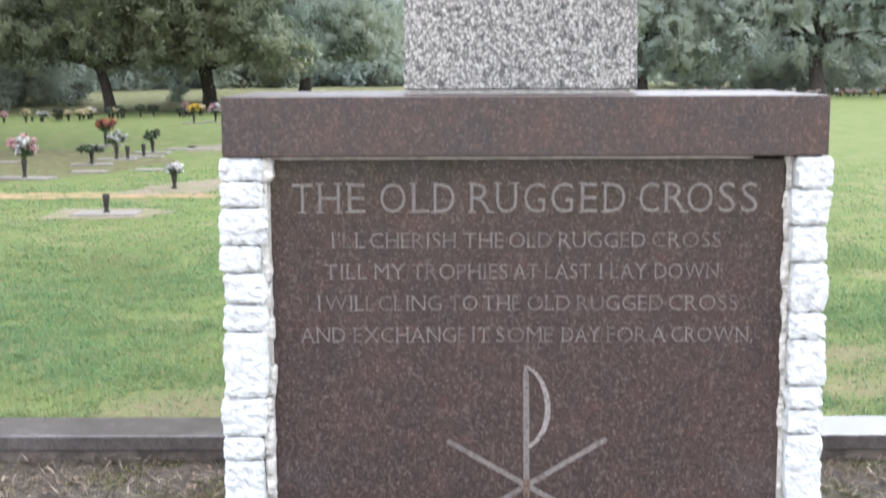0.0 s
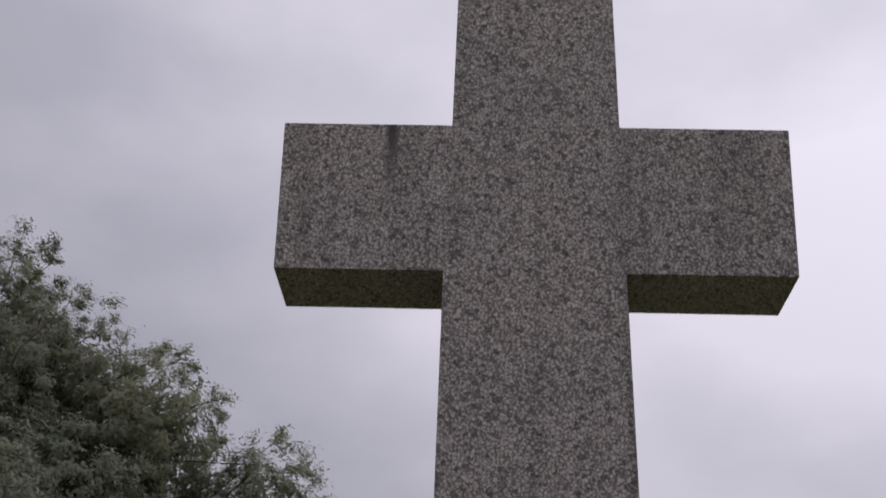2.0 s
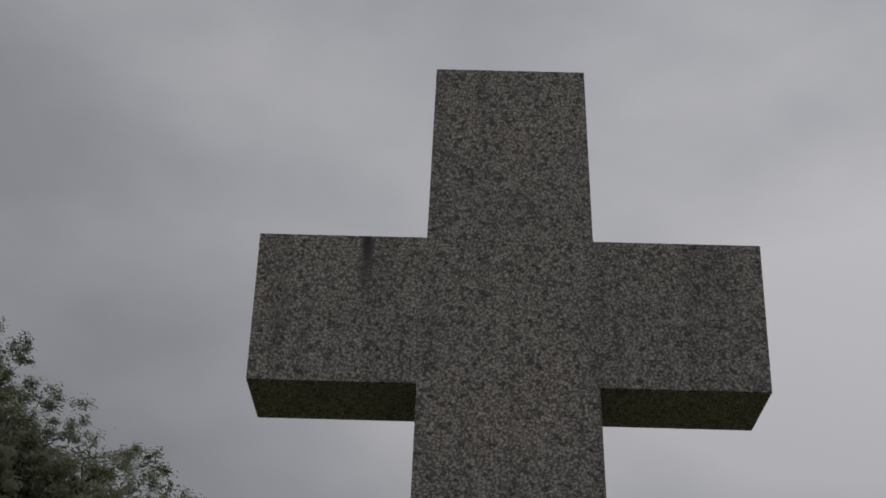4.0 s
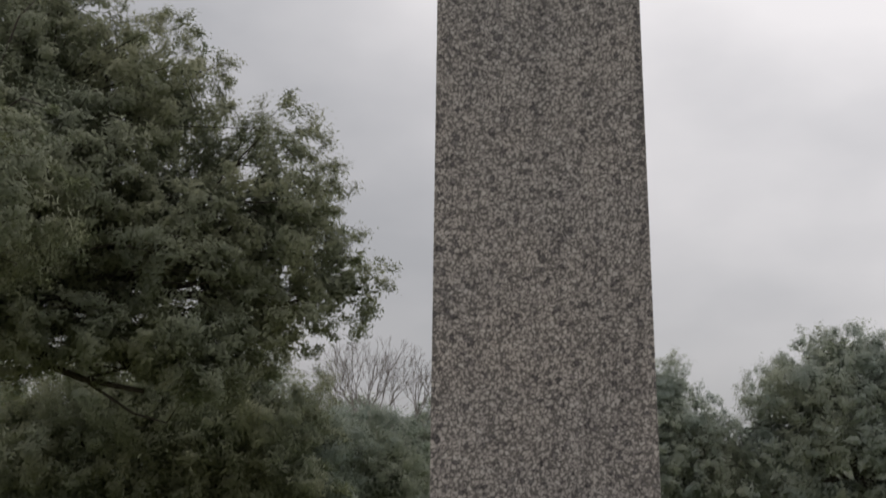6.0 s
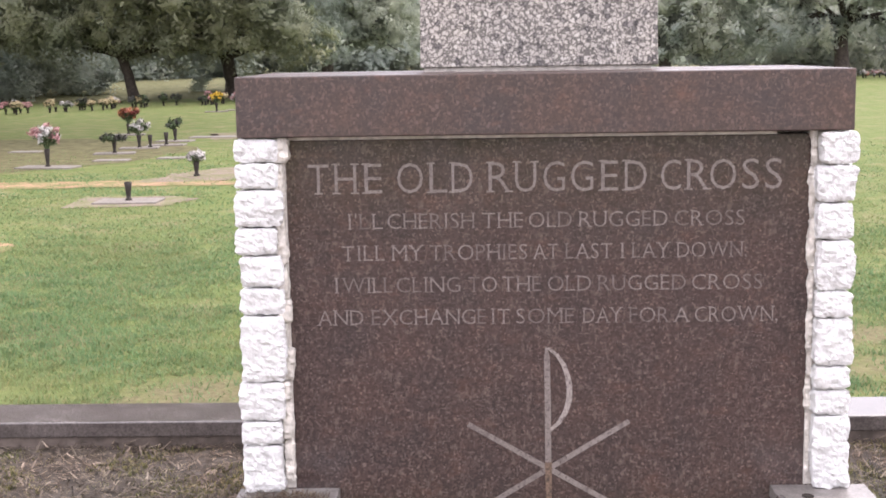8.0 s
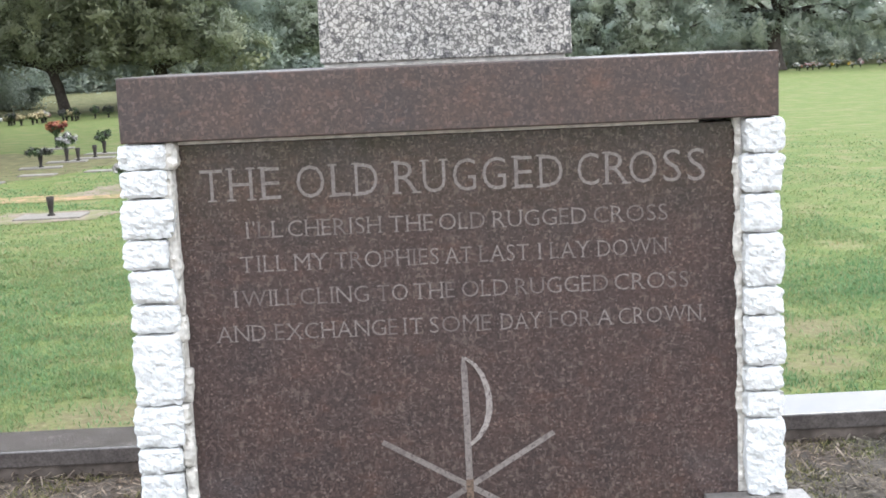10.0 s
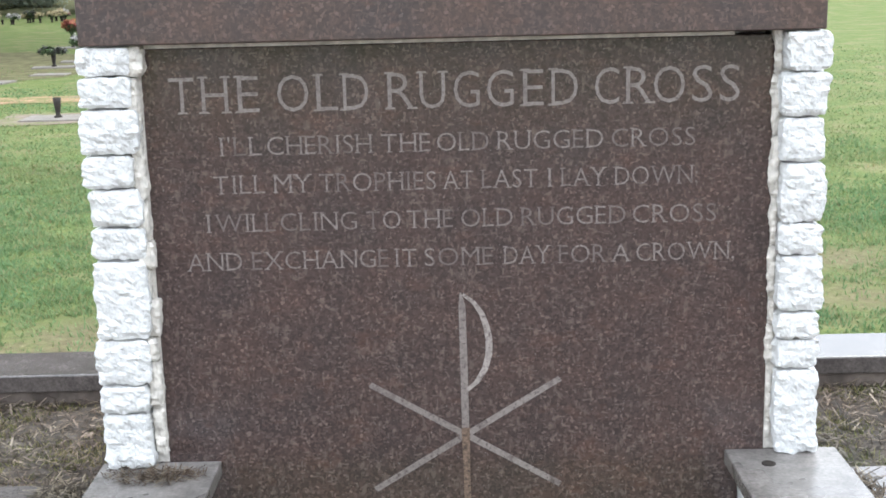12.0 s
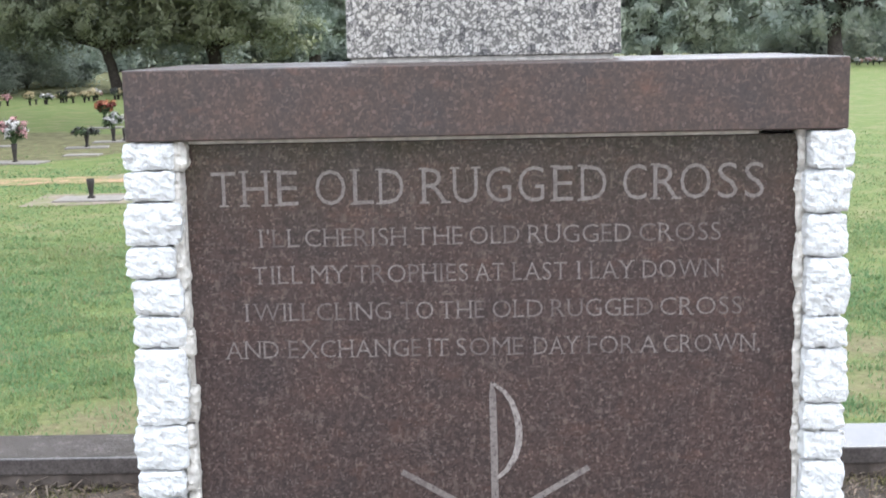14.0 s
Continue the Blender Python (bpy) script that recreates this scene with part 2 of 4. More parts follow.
M_STONE = white_stone()
M_POINT = plain("cream_pointing", (0.52, 0.49, 0.445), 0.9, 0.3, 45, 0.2, 0.6)
M_MORTAR = plain("pale_mortar", (0.48, 0.45, 0.41), 0.9, 0.25, 60, 0.2, 0.4)


def letter_mat(name, lo, hi, worn):
    k = Mat(name, 0.75, 0.3)
    v = k.coord()
    f = k.noise(v, 120, 4)
    c = k.ramp(f, [(0.3, lo), (0.7, hi)])
    w = k.ramp(k.noise(v, 14, 5, 0.7), [(0.5 - worn, 0.0), (0.64 - worn, 0.85)])
    c = k.mix(w, c, (0.055, 0.040, 0.037))
    chips = k.ramp(k.noise(v, 110, 3, 0.7), [(0.52 - worn * 0.8, 0.0), (0.60 - worn * 0.8, 0.85)])
    c = k.mix(chips, c, (0.060, 0.044, 0.041))
    faint = k.ramp(k.random(), [(0.55, 0.0), (1.0, 0.55 if worn > -0.09 else 0.2)])
    c = k.mix(faint, c, (0.060, 0.044, 0.041))
    k.base(c)
    return k.m


M_TITLE = letter_mat("frosted_title_letters", (0.125, 0.103, 0.094), (0.205, 0.18, 0.166), -0.09)
M_VERSE = letter_mat("worn_verse_letters", (0.118, 0.096, 0.088), (0.20, 0.173, 0.16), -0.03)
M_SIGN = letter_mat("frosted_symbol", (0.18, 0.155, 0.142), (0.30, 0.262, 0.24), -0.045)
M_RUST = plain("rust_stained_groove", (0.105, 0.07, 0.05), 0.8, 0.7, 130)


def lawn_mat():
    k = Mat("lawn_soil", 0.95, 0.1)
    p = k.world()
    fine = k.noise(p, 26, 6, 0.7)
    mid = k.noise(p, 2.3, 5, 0.6)
    wide = k.noise(p, 0.32, 4, 0.55)
    c = k.ramp(fine, [(0.28, (0.082, 0.104, 0.038)), (0.5, (0.118, 0.146, 0.051)), (0.72, (0.156, 0.184, 0.067))])
    c = k.mix(1.0, c, k.ramp(mid, [(0.35, (0.82, 0.9, 0.85)), (0.65, (1.18, 1.1, 1.05))]), "MULTIPLY")
    tan = k.ramp(fine, [(0.3, (0.14, 0.12, 0.07)), (0.7, (0.23, 0.20, 0.12))])
    c = k.mix(k.ramp(mid, [(0.50, 0.0), (0.66, 0.6)]), c, tan)
    c = k.mix(k.ramp(wide, [(0.50, 0.0), (0.72, 0.2)]), c, tan)
    # worn dry spots
    for cx, cy, r in ((-1.42, 1.76, 0.42), (-1.62, 1.45, 0.22), (1.85, 2.8, 0.36), (1.70, 2.1, 0.28), (2.5, 1.40, 0.3), (-3.2, 4.85, 0.22), (-2.6, 3.0, 0.25), (-2.9, 6.1, 0.3)):
        far, wob = k.n.new("ShaderNodeVectorMath"), k.n.new("ShaderNodeMath")
        far.operation, wob.operation = "DISTANCE", "MULTIPLY_ADD"
        far.inputs[1].default_value = (cx, cy, 0)
        k.l.new(p, far.inputs[0])
        k.l.new(k.noise(p, 9, 6, 0.8), wob.inputs[0])
        wob.inputs[1].default_value = 1.0
        k.l.new(far.outputs["Value"], wob.inputs[2])
        c = k.mix(k.ramp(wob.outputs["Value"], [(r * 0.6 + 0.36, 0.75), (r * 1.25 + 0.52, 0.0)]), c, k.ramp(fine, [(0.3, (0.095, 0.075, 0.047)), (0.7, (0.225, 0.18, 0.112))]))
    k.base(c)
    k.bump(fine, 0.6, 0.03)
    return k.m


def meadow_mat():
    k = Mat("unmown_meadow", 0.95, 0.1)
    p = k.world()
    f = k.noise(p, 3.0, 7, 0.7)
    k.base(k.ramp(f, [(0.3, (0.10, 0.105, 0.055)), (0.55, (0.155, 0.152, 0.080)), (0.75, (0.225, 0.205, 0.115))]))
    k.bump(f, 0.8, 0.15)
    return k.m


M_LAWN, M_MEADOW = lawn_mat(), meadow_mat()


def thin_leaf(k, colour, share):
    """Lets a share of the light through a thin leaf."""
    tr, mx = k.n.new("ShaderNodeBsdfTranslucent"), k.n.new("ShaderNodeMixShader")
    k.l.new(colour, tr.inputs["Color"])
    mx.inputs["Fac"].default_value = share
    k.l.new(k.b.outputs["BSDF"], mx.inputs[1])
    k.l.new(tr.outputs["BSDF"], mx.inputs[2])
    k.l.new(mx.outputs["Shader"], k.n["Material Output"].inputs["Surface"])
    return k.m


def blade_mat(name, stops, share=0.45, dry=0.0):
    k = Mat(name, 0.7, 0.2)
    f = k.noise(k.world(), 0.9, 4)
    r = k.random("island")
    c = k.ramp(r, stops)
    patch = k.ramp(f, [(0.35, (0.80, 0.95, 0.92)), (0.65, (1.14, 1.05, 0.98))])
    c = k.mix(1.0, c, patch, "MULTIPLY")
    if dry:
        # dry yellow tufts a hand wide, and darker weeds between them
        tuft = k.noise(k.world(), 6.0, 6, 0.75)
        c = k.mix(k.ramp(tuft, [(0.53, 0.0), (0.66, dry)]), c, (0.222, 0.218, 0.098))
        c = k.mix(k.ramp(tuft, [(0.34, dry), (0.46, 0.0)]), c, (0.090, 0.140, 0.066))
        c = k.mix(k.ramp(k.noise(k.world(), 0.42, 4, 0.6), [(0.50, 0.0), (0.66, dry * 0.45)]), c, (0.235, 0.225, 0.085))
    k.base(c)
    return thin_leaf(k, c, share)


M_BLADE = blade_mat("grass_blades", [(0.0, (0.122, 0.182, 0.083)), (0.4, (0.146, 0.218, 0.100)), (0.75, (0.181, 0.258, 0.119)), (0.9, (0.225, 0.245, 0.112)), (1.0, (0.28, 0.245, 0.145))], dry=0.7)
M_STRAW = blade_mat("dry_straw", [(0.0, (0.045, 0.035, 0.029)), (0.45, (0.115, 0.090, 0.070)), (0.75, (0.21, 0.17, 0.13)), (1.0, (0.38, 0.32, 0.25))])
M_MOSS = blade_mat("bed_moss", [(0.0, (0.065, 0.075, 0.036)), (0.4, (0.15, 0.158, 0.065)), (0.75, (0.25, 0.245, 0.10)), (1.0, (0.37, 0.32, 0.18))])
M_LITTER = blade_mat("red_brown_litter", [(0.0, (0.06, 0.04, 0.032)), (0.5, (0.14, 0.095, 0.075)), (1.0, (0.36, 0.28, 0.22))])
M_MULCH = blade_mat("wet_mulch", [(0.0, (0.025, 0.020, 0.017)), (0.5, (0.08, 0.063, 0.052)), (0.85, (0.17, 0.135, 0.11)), (1.0, (0.32, 0.26, 0.21))], 0.1)
M_BED = plain("damp_bed_soil", (0.082, 0.069, 0.058), 0.9, 0.5, 16, 0.25, 0.8)
M_FOOTING = plain("damp_dirty_concrete", (0.118, 0.096, 0.083), 0.9, 0.4, 18, 0.2, 0.5)


def sand_mat(name, lo, hi, green):
    k = Mat(name, 0.95, 0.1)
    p = k.world()
    f = k.noise(p, 9, 6, 0.7)
    c = k.ramp(f, [(0.3, lo), (0.7, hi)])
    tuft = k.ramp(k.noise(p, 3.2, 6, 0.72), [(0.45, 0.0), (0.56, green)])
    k.base(k.mix(tuft, c, k.ramp(f, [(0.3, (0.095, 0.112, 0.042)), (0.7, (0.150, 0.168, 0.062))])))
    k.bump(f, 0.5, 0.02)
    return k.m


M_SAND = sand_mat("sandy_bare_soil", (0.21, 0.135, 0.078), (0.35, 0.24, 0.15), 0.85)
M_BOUNCE_EARTH = sand_mat("bounce_earth", (0.105, 0.080, 0.075), (0.20, 0.150, 0.138), 0.15)
M_PATH = sand_mat("trodden_pale_soil", (0.15, 0.12, 0.095), (0.25, 0.20, 0.16), 0.65)
M_SHADED_TURF = plain("shaded_brown_turf", (0.112, 0.104, 0.052), 0.95, 0.4, 5, 0.1, 0.6)
M_PALE = plain("pale_grave_granite", (0.175, 0.155, 0.135), 0.7, 0.25, 30)
M_BRONZE = plain("dark_bronze", (0.028, 0.023, 0.019), 0.65, 0.4, 25, 0.25)


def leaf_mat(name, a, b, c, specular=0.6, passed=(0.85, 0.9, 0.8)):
    k = Mat(name, 0.65, specular)
    r = k.random("island")
    col = k.ramp(r, [(0.0, a), (0.55, b), (1.0, c)])
    f = k.noise(k.world(), 0.5, 3)
    col = k.mix(1.0, col, k.ramp(f, [(0.35, (0.86, 0.89, 0.89)), (0.65, (1.16, 1.1, 0.98))]), "MULTIPLY")
    k.base(col)
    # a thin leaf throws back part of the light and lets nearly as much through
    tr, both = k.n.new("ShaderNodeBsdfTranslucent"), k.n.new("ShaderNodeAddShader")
    k.l.new(k.mix(1.0, col, passed, "MULTIPLY"), tr.inputs["Color"])
    k.l.new(k.b.outputs["BSDF"], both.inputs[0])
    k.l.new(tr.outputs["BSDF"], both.inputs[1])
    k.l.new(both.outputs["Shader"], k.n["Material Output"].inputs["Surface"])
    return k.m


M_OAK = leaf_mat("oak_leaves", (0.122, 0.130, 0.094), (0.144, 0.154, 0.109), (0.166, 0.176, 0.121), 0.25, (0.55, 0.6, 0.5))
# far leaves are painted paler and bluer to stand in for haze
M_HAZED_OAK = leaf_mat("hazed_oak_leaves", (0.136, 0.153, 0.137), (0.156, 0.175, 0.155), (0.176, 0.195, 0.170), 0.2)
M_PALE_HAZED_OAK = leaf_mat("pale_hazed_leaves", (0.172, 0.189, 0.174), (0.194, 0.212, 0.192), (0.214, 0.233, 0.207), 0.2)
M_BARK = plain("oak_bark", (0.055, 0.045, 0.038), 0.9, 0.45, 9, 0.2, 0.8)
M_TWIG = plain("bare_grey_twigs", (0.23, 0.205, 0.19), 0.9, 0.3, 9)


# ---- building helpers ----
def part(name, bm, material, parent=None, label="", smooth=False):
    me = bpy.data.meshes.new(name)
    bm.to_mesh(me)
    bm.free()
    me.materials.append(material)
    if smooth:
        me.polygons.foreach_set("use_smooth", [True] * len(me.polygons))
    ob = new(name, me)
    ob.parent = parent
    if label:
        ob["label"] = label
    return ob


def raw(name, verts, faces, material, parent=None, label="", smooth=False):
    """A mesh object from arrays: verts (n, 3), faces (m, 3 or 4)."""
    me = bpy.data.meshes.new(name)
    verts, faces = np.asarray(verts, np.float32), np.asarray(faces, np.int32)
    n, m, s = len(verts), len(faces), faces.shape[1]
    me.vertices.add(n)
    me.vertices.foreach_set("co", verts.ravel())
    me.loops.add(m * s)
    me.loops.foreach_set("vertex_index", faces.ravel())
    me.polygons.add(m)
    me.polygons.foreach_set("loop_start", np.arange(0, m * s, s, dtype=np.int32))
    me.update(calc_edges=True)
    me.materials.append(material)
    if smooth:
        me.polygons.foreach_set("use_smooth", [True] * m)
    ob = new(name, me)
    ob.parent = parent
    if label:
        ob["label"] = label
    return ob


def box(x0, x1, y0, y1, z0, z1, bevel=0.0, segs=2, bm=None):
    bm = bm or bmesh.new()
    m = Matrix.Translation(((x0 + x1) / 2, (y0 + y1) / 2, (z0 + z1) / 2)) @ Matrix.Diagonal((x1 - x0, y1 - y0, z1 - z0, 1))
    made = bmesh.ops.create_cube(bm, size=1, matrix=m)
    if bevel:
        edges = list({e for v in made["verts"] for e in v.link_edges})
        bmesh.ops.bevel(bm, geom=edges, offset=bevel, segments=segs, affect="EDGES", profile=0.5)
    return bm


def outline_solid(points, y0, y1, bevel=0.0):
    """A solid from a closed outline in x and z, between two depths."""
    bm = bmesh.new()
    front = [bm.verts.new((x, y0, z)) for x, z in points]
    face = bm.faces.new(front)
    ext = bmesh.ops.extrude_face_region(bm, geom=[face])
    bmesh.ops.translate(bm, verts=[v for v in ext["geom"] if isinstance(v, bmesh.types.BMVert)], vec=(0, y1 - y0, 0))
    bmesh.ops.recalc_face_normals(bm, faces=bm.faces)
    if bevel:
        bmesh.ops.bevel(bm, geom=list(bm.edges), offset=bevel, segments=2, affect="EDGES", profile=0.5)
    return bm


def lathe(profile, segs=14, bm=None, at=(0, 0, 0)):
    """A turned solid from (radius, height) pairs."""
    bm = bm or bmesh.new()
    rings = []
    for r, z in profile:
        rings.append([bm.verts.new((at[0] + r * math.cos(2 * math.pi * k / segs), at[1] + r * math.sin(2 * math.pi * k / segs), at[2] + z)) for k in range(segs)])
    for a, b in zip(rings, rings[1:]):
        for k in range(segs):
            bm.faces.new((a[k], a[(k + 1) % segs], b[(k + 1) % segs], b[k]))
    bm.faces.new(rings[0][::-1])
    bm.faces.new(rings[-1])
    return bm


def thing(name, x, y, z, label, category, group="", turn=0.0):
    e = new(name)
    e.empty_display_size = 0.1
    e.matrix_basis = pose(x, y, z, 0, 0, turn)
    return tagged(e, label, category, group)


# ---- the ground ----
FRONT_Z = -0.07   # the unseen ground before the monument is set a little lower


def ground():
    bm = bmesh.new()
    xs = [-900, -200, -80, -40, -20, -10, -5.98, 0, 5.98, 10, 20, 40, 80, 200, 900]
    ys = [-900, -200, -60, -20, -8, -4, -0.02, 1.16, 4, 8, 14, 22, 32, 48, 80, 200, 900]
    grid = [[bm.verts.new((x, y, FRONT_Z if -20 <= y < 0 and abs(x) <= 20 else 0)) for x in xs] for y in ys]
    for y, a, b in zip(ys, grid, grid[1:]):
        for k in range(len(xs) - 1):
            if y == -0.02 and abs(xs[k] + xs[k + 1]) < 7:
                continue   # the bed lies here, within the kerb
            bm.faces.new((a[k], a[k + 1], b[k + 1], b[k]))
    tagged(part("ground", bm, M_LAWN), "mown green cemetery lawn with thin dry patches", "lawn", kind="structure")


ground()


def sheet(name, outline, z, material, label, category, seed=0, ragged=0.25, steps=6):
    """A thin flat sheet with a ragged rim, lying on the lawn."""
    bm = bmesh.new()
    pts = []
    for (x0, y0), (x1, y1) in zip(outline, outline[1:] + outline[:1]):
        for k in range(steps):
            f = k / steps
            x, y = x0 + (x1 - x0) * f, y0 + (y1 - y0) * f
            w = noise.noise_vector(Vector((x, y, seed)) * (0.3 / ragged)) * ragged * 1.5
            pts.append((x + w.x, y + w.y))
    face = bm.faces.new([bm.verts.new((x, y, z)) for x, y in pts])
    bmesh.ops.triangulate(bm, faces=[face])
    bmesh.ops.recalc_face_normals(bm, faces=bm.faces)
    for f in bm.faces:
        if f.normal.z < 0:
            f.normal_flip()
    return tagged(part(name, bm, material), label, category, kind="structure")




def bank(x, y):
    """Height of the meadow, which rises gently towards the woods."""
    u = min(1.0, max(0.0, (y - 38) / 13))
    return 0.55 * u * u * (3 - 2 * u) * min(1.0, max(0.0, (8 - x) / 10)) + max(0.0, y - 51) * 0.012


def meadow():
    """Unmown grass from the lawn's ragged edge back to the woods."""
    rim = ((-90, 36), (-60, 37), (-16, 38), (-9, 41), (-3, 45), (10, 60), (40, 66), (90, 70))
    nx, ny = 180, 40
    v = []
    for i in range(nx):
        x = -90 + 180 * i / (nx - 1)
        (xa, ya), (xb, yb) = next((a, b) for a, b in zip(rim, rim[1:]) if a[0] <= x <= b[0])
        y0 = ya + (yb - ya) * (x - xa) / (xb - xa) + 0.9 * noise.noise((x * 0.7, 3, 0)) + 0.5 * noise.noise((x * 2.3, 8, 0))
        for j in range(ny):
            y = y0 + (130 - y0) * (j / (ny - 1)) ** 2
            v.append((x, y, 0.004 + min(1.0, j / 4) * (0.008 + bank(x, y) + 0.05 * noise.noise((x * 0.6, y * 0.6, 4)) * (bank(x, y) > 0.06))))
    f = [(i * ny + j, (i + 1) * ny + j, (i + 1) * ny + j + 1, i * ny + j + 1) for i in range(nx - 1) for j in range(ny - 1)]
    tagged(raw("meadow", v, f, M_MEADOW, smooth=True), "unmown pale meadow grass rising to the woods", "meadow", kind="structure")


meadow()
# unseen sheet added to temper the green light bounced onto the cross's undersides
sheet("bounce_ground", [(-9, -9), (9, -9), (9, -0.45), (-9, -0.45)], FRONT_Z + 0.004, M_BOUNCE_EARTH, "unseen earth sheet added before the monument to tone bounced light", "soil", 6, 0.3, 9)
sheet("bare_soil", [(-6.2, 10.6), (-4.2, 10.9), (-3.0, 10.9), (-2.7, 11.3), (-4.2, 11.6), (-6.2, 11.5)], 0.006, M_SAND, "strip of bare sandy soil in the lawn", "soil", 7, 0.12, 9)
sheet("bare_soil", [(-4.3, 8.9), (-3.3, 8.9), (-3.0, 9.4), (-3.3, 9.8), (-4.3, 9.8)], 0.006, M_PATH, "sandy soil round a grave marker", "soil", 8, 0.12, 7)
sheet("bare_soil", [(-4.3, 5.8), (-3.85, 5.95), (-3.9, 6.3), (-4.3, 6.4)], 0.006, M_SAND, "small patch of bare sandy soil", "soil", 9, 0.12, 7)
sheet("trodden_soil", [(-4.3, 11.4), (-3.2, 11.5), (-2.4, 12.6), (-2.0, 14.8), (-2.9, 14.8), (-3.3, 13.4), (-4.0, 12.4)], 0.007, M_PATH, "trodden pale soil beside a grave vase", "soil", 13, 0.12, 8)
sheet("bare_soil", [(-4.7, 18.9), (-2.4, 19.5), (-1.9, 22.4), (-3.4, 22.3), (-5.2, 20.6)], 0.006, M_PATH, "trodden pale soil among the grave markers", "soil", 10, 0.15, 9)

# brown is thin grass; its extra darkness is the oak's shade, painted in
sheet("shaded_thin_turf", [(-13.0, 12.4), (-6.4, 12.8), (-5.0, 14.3), (-4.6, 16.2), (-5.2, 18.4), (-7.4, 19.6), (-13.0, 19.2)], 0.004, M_SHADED_TURF, "thin brownish turf among the graves, darkened for the oak's shade", "turf", 34, 0.25, 12)

# ---- the kerb frame and its bed ----
KZ = 0.092
tagged(part("kerb", box(-6.0, 6.0, 1.01, 1.28, 0.03, KZ, 0.006), M_KERB), "wet dark granite kerb with polished top", "kerb", kind="structure")
tagged(part("kerb_footing", box(-6.0, 6.0, 1.022, 1.24, -0.1, 0.0295), M_FOOTING), "concrete footing below the granite kerb", "footing", kind="structure")


def front_kerb(x0, x1):
    tagged(part("kerb", box(x0, x1, -0.17, 0.105, FRONT_Z - 0.02, 0.078, 0.006), M_KERB), "wet dark granite kerb with polished top", "kerb", kind="structure")


front_kerb(-6.0, -0.95)
front_kerb(0.99, 6.0)


def bed():
    rng = np.random.default_rng(3)
    nx, ny = 160, 16
    xs, ys = np.linspace(-5.9, 5.9, nx), np.linspace(0.062, 1.17, ny)
    v = []
    for y in ys:
        for x in xs:
            v.append((x, y, -0.022 + 0.009 * noise.noise((x * 3.1, y * 3.1, 0)) + 0.006 * noise.noise((x * 11, y * 11, 4))))
    f = [(j * nx + i, j * nx + i + 1, (j + 1) * nx + i + 1, (j + 1) * nx + i) for j in range(ny - 1) for i in range(nx - 1)]
    tagged(raw("bed_soil", v, f, M_BED, smooth=True), "damp dark soil bed within the kerb", "soil", kind="structure")


bed()


def strands(name, n, region, length, width, lift, material, label, category, seed, flat=True, keep=None, widen=0.0):
    """Many thin blades or straws as one mesh. flat: lying down; else standing."""
    rng = np.random.default_rng(seed)
    x0, x1, y0, y1 = region
    p = np.stack([rng.uniform(x0, x1, n), rng.uniform(y0, y1, n), np.full(n, 0.0)], 1)
    if keep is not None:
        p = p[keep(p[:, 0], p[:, 1], rng)]
        n = len(p)
    a = rng.uniform(0, 2 * np.pi, n)
    L = length * rng.uniform(0.5, 1.3, n)
    if not flat:
        L *= np.array([1.0 + 0.9 * noise.noise((a * 4.5, b * 4.5, 9)) for a, b in zip(p[:, 0], p[:, 1])])
    d = np.stack([np.cos(a), np.sin(a), np.zeros(n)], 1)
    s = np.stack([-np.sin(a), np.cos(a), np.zeros(n)], 1)
    if flat:
        z0 = lift[0] + (lift[1] - lift[0]) * rng.random(n)
        q = p.copy()
        q[:, 2] = z0
        tip = q + d * L[:, None]
        tip[:, 2] += rng.uniform(-0.3, 0.5, n) * L
        wv = s * width
        verts = np.stack([q - wv / 2, q + wv / 2, tip + wv / 2, tip - wv / 2], 1).reshape(-1, 3)
        verts[:, 2] = np.maximum(verts[:, 2], 0.005)
        faces = np.arange(4 * n).reshape(n, 4)
    else:
        lean = rng.uniform(0.5, 0.985, n)
        tip = p + d * (L * lean)[:, None]
        tip[:, 2] = L * np.sqrt(np.maximum(0.1, 1 - lean**2))
        mid = p + d * (L * lean * 0.35)[:, None]
        mid[:, 2] = tip[:, 2] * 0.55
        wv = s * (width * (1 + widen * np.maximum(0, p[:, 1] - 2)))[:, None]
        verts = np.stack([p - wv / 2, p + wv / 2, mid + wv * 0.4, mid - wv * 0.4, tip], 1).reshape(-1, 3)
        k = np.arange(n)[:, None] * 5
        faces = np.concatenate([k + np.array([[0, 1, 2]]), k + np.array([[0, 2, 3]]), k + np.array([[3, 2, 4]])])
    ob = raw(name, verts, faces, material)
    return tagged(ob, label, category, kind="stuff")


BED_DROP = -0.034
strands("straw_litter", 27000, (-3.2, 3.0, 0.12, 1.07), 0.030, 0.0025, (0.012, 0.034), M_STRAW, "dry pine straw and dead grass on the bed", "straw", 11).location.z = BED_DROP


def bed_tufts(x, y, rng):
    return np.array([noise.noise((a * 2.6, b * 4.0, 7)) + 0.4 * noise.noise((a * 9, b * 9, 3)) for a, b in zip(x, y)]) > rng.uniform(-0.22, 0.18, len(x))


strands("dead_twigs", 11000, (-3.2, 3.0, 0.12, 1.07), 0.045, 0.0055, (0.014, 0.040), M_MULCH, "dark wet twigs and mulch on the bed", "mulch", 18).location.z = BED_DROP
strands("bed_grass", 80000, (-3.2, 3.0, 0.14, 1.05), 0.026, 0.0045, None, M_MOSS, "sparse yellow-green moss and grass tufts on the bed", "grass", 12, False, bed_tufts).location.z = BED_DROP + 0.008


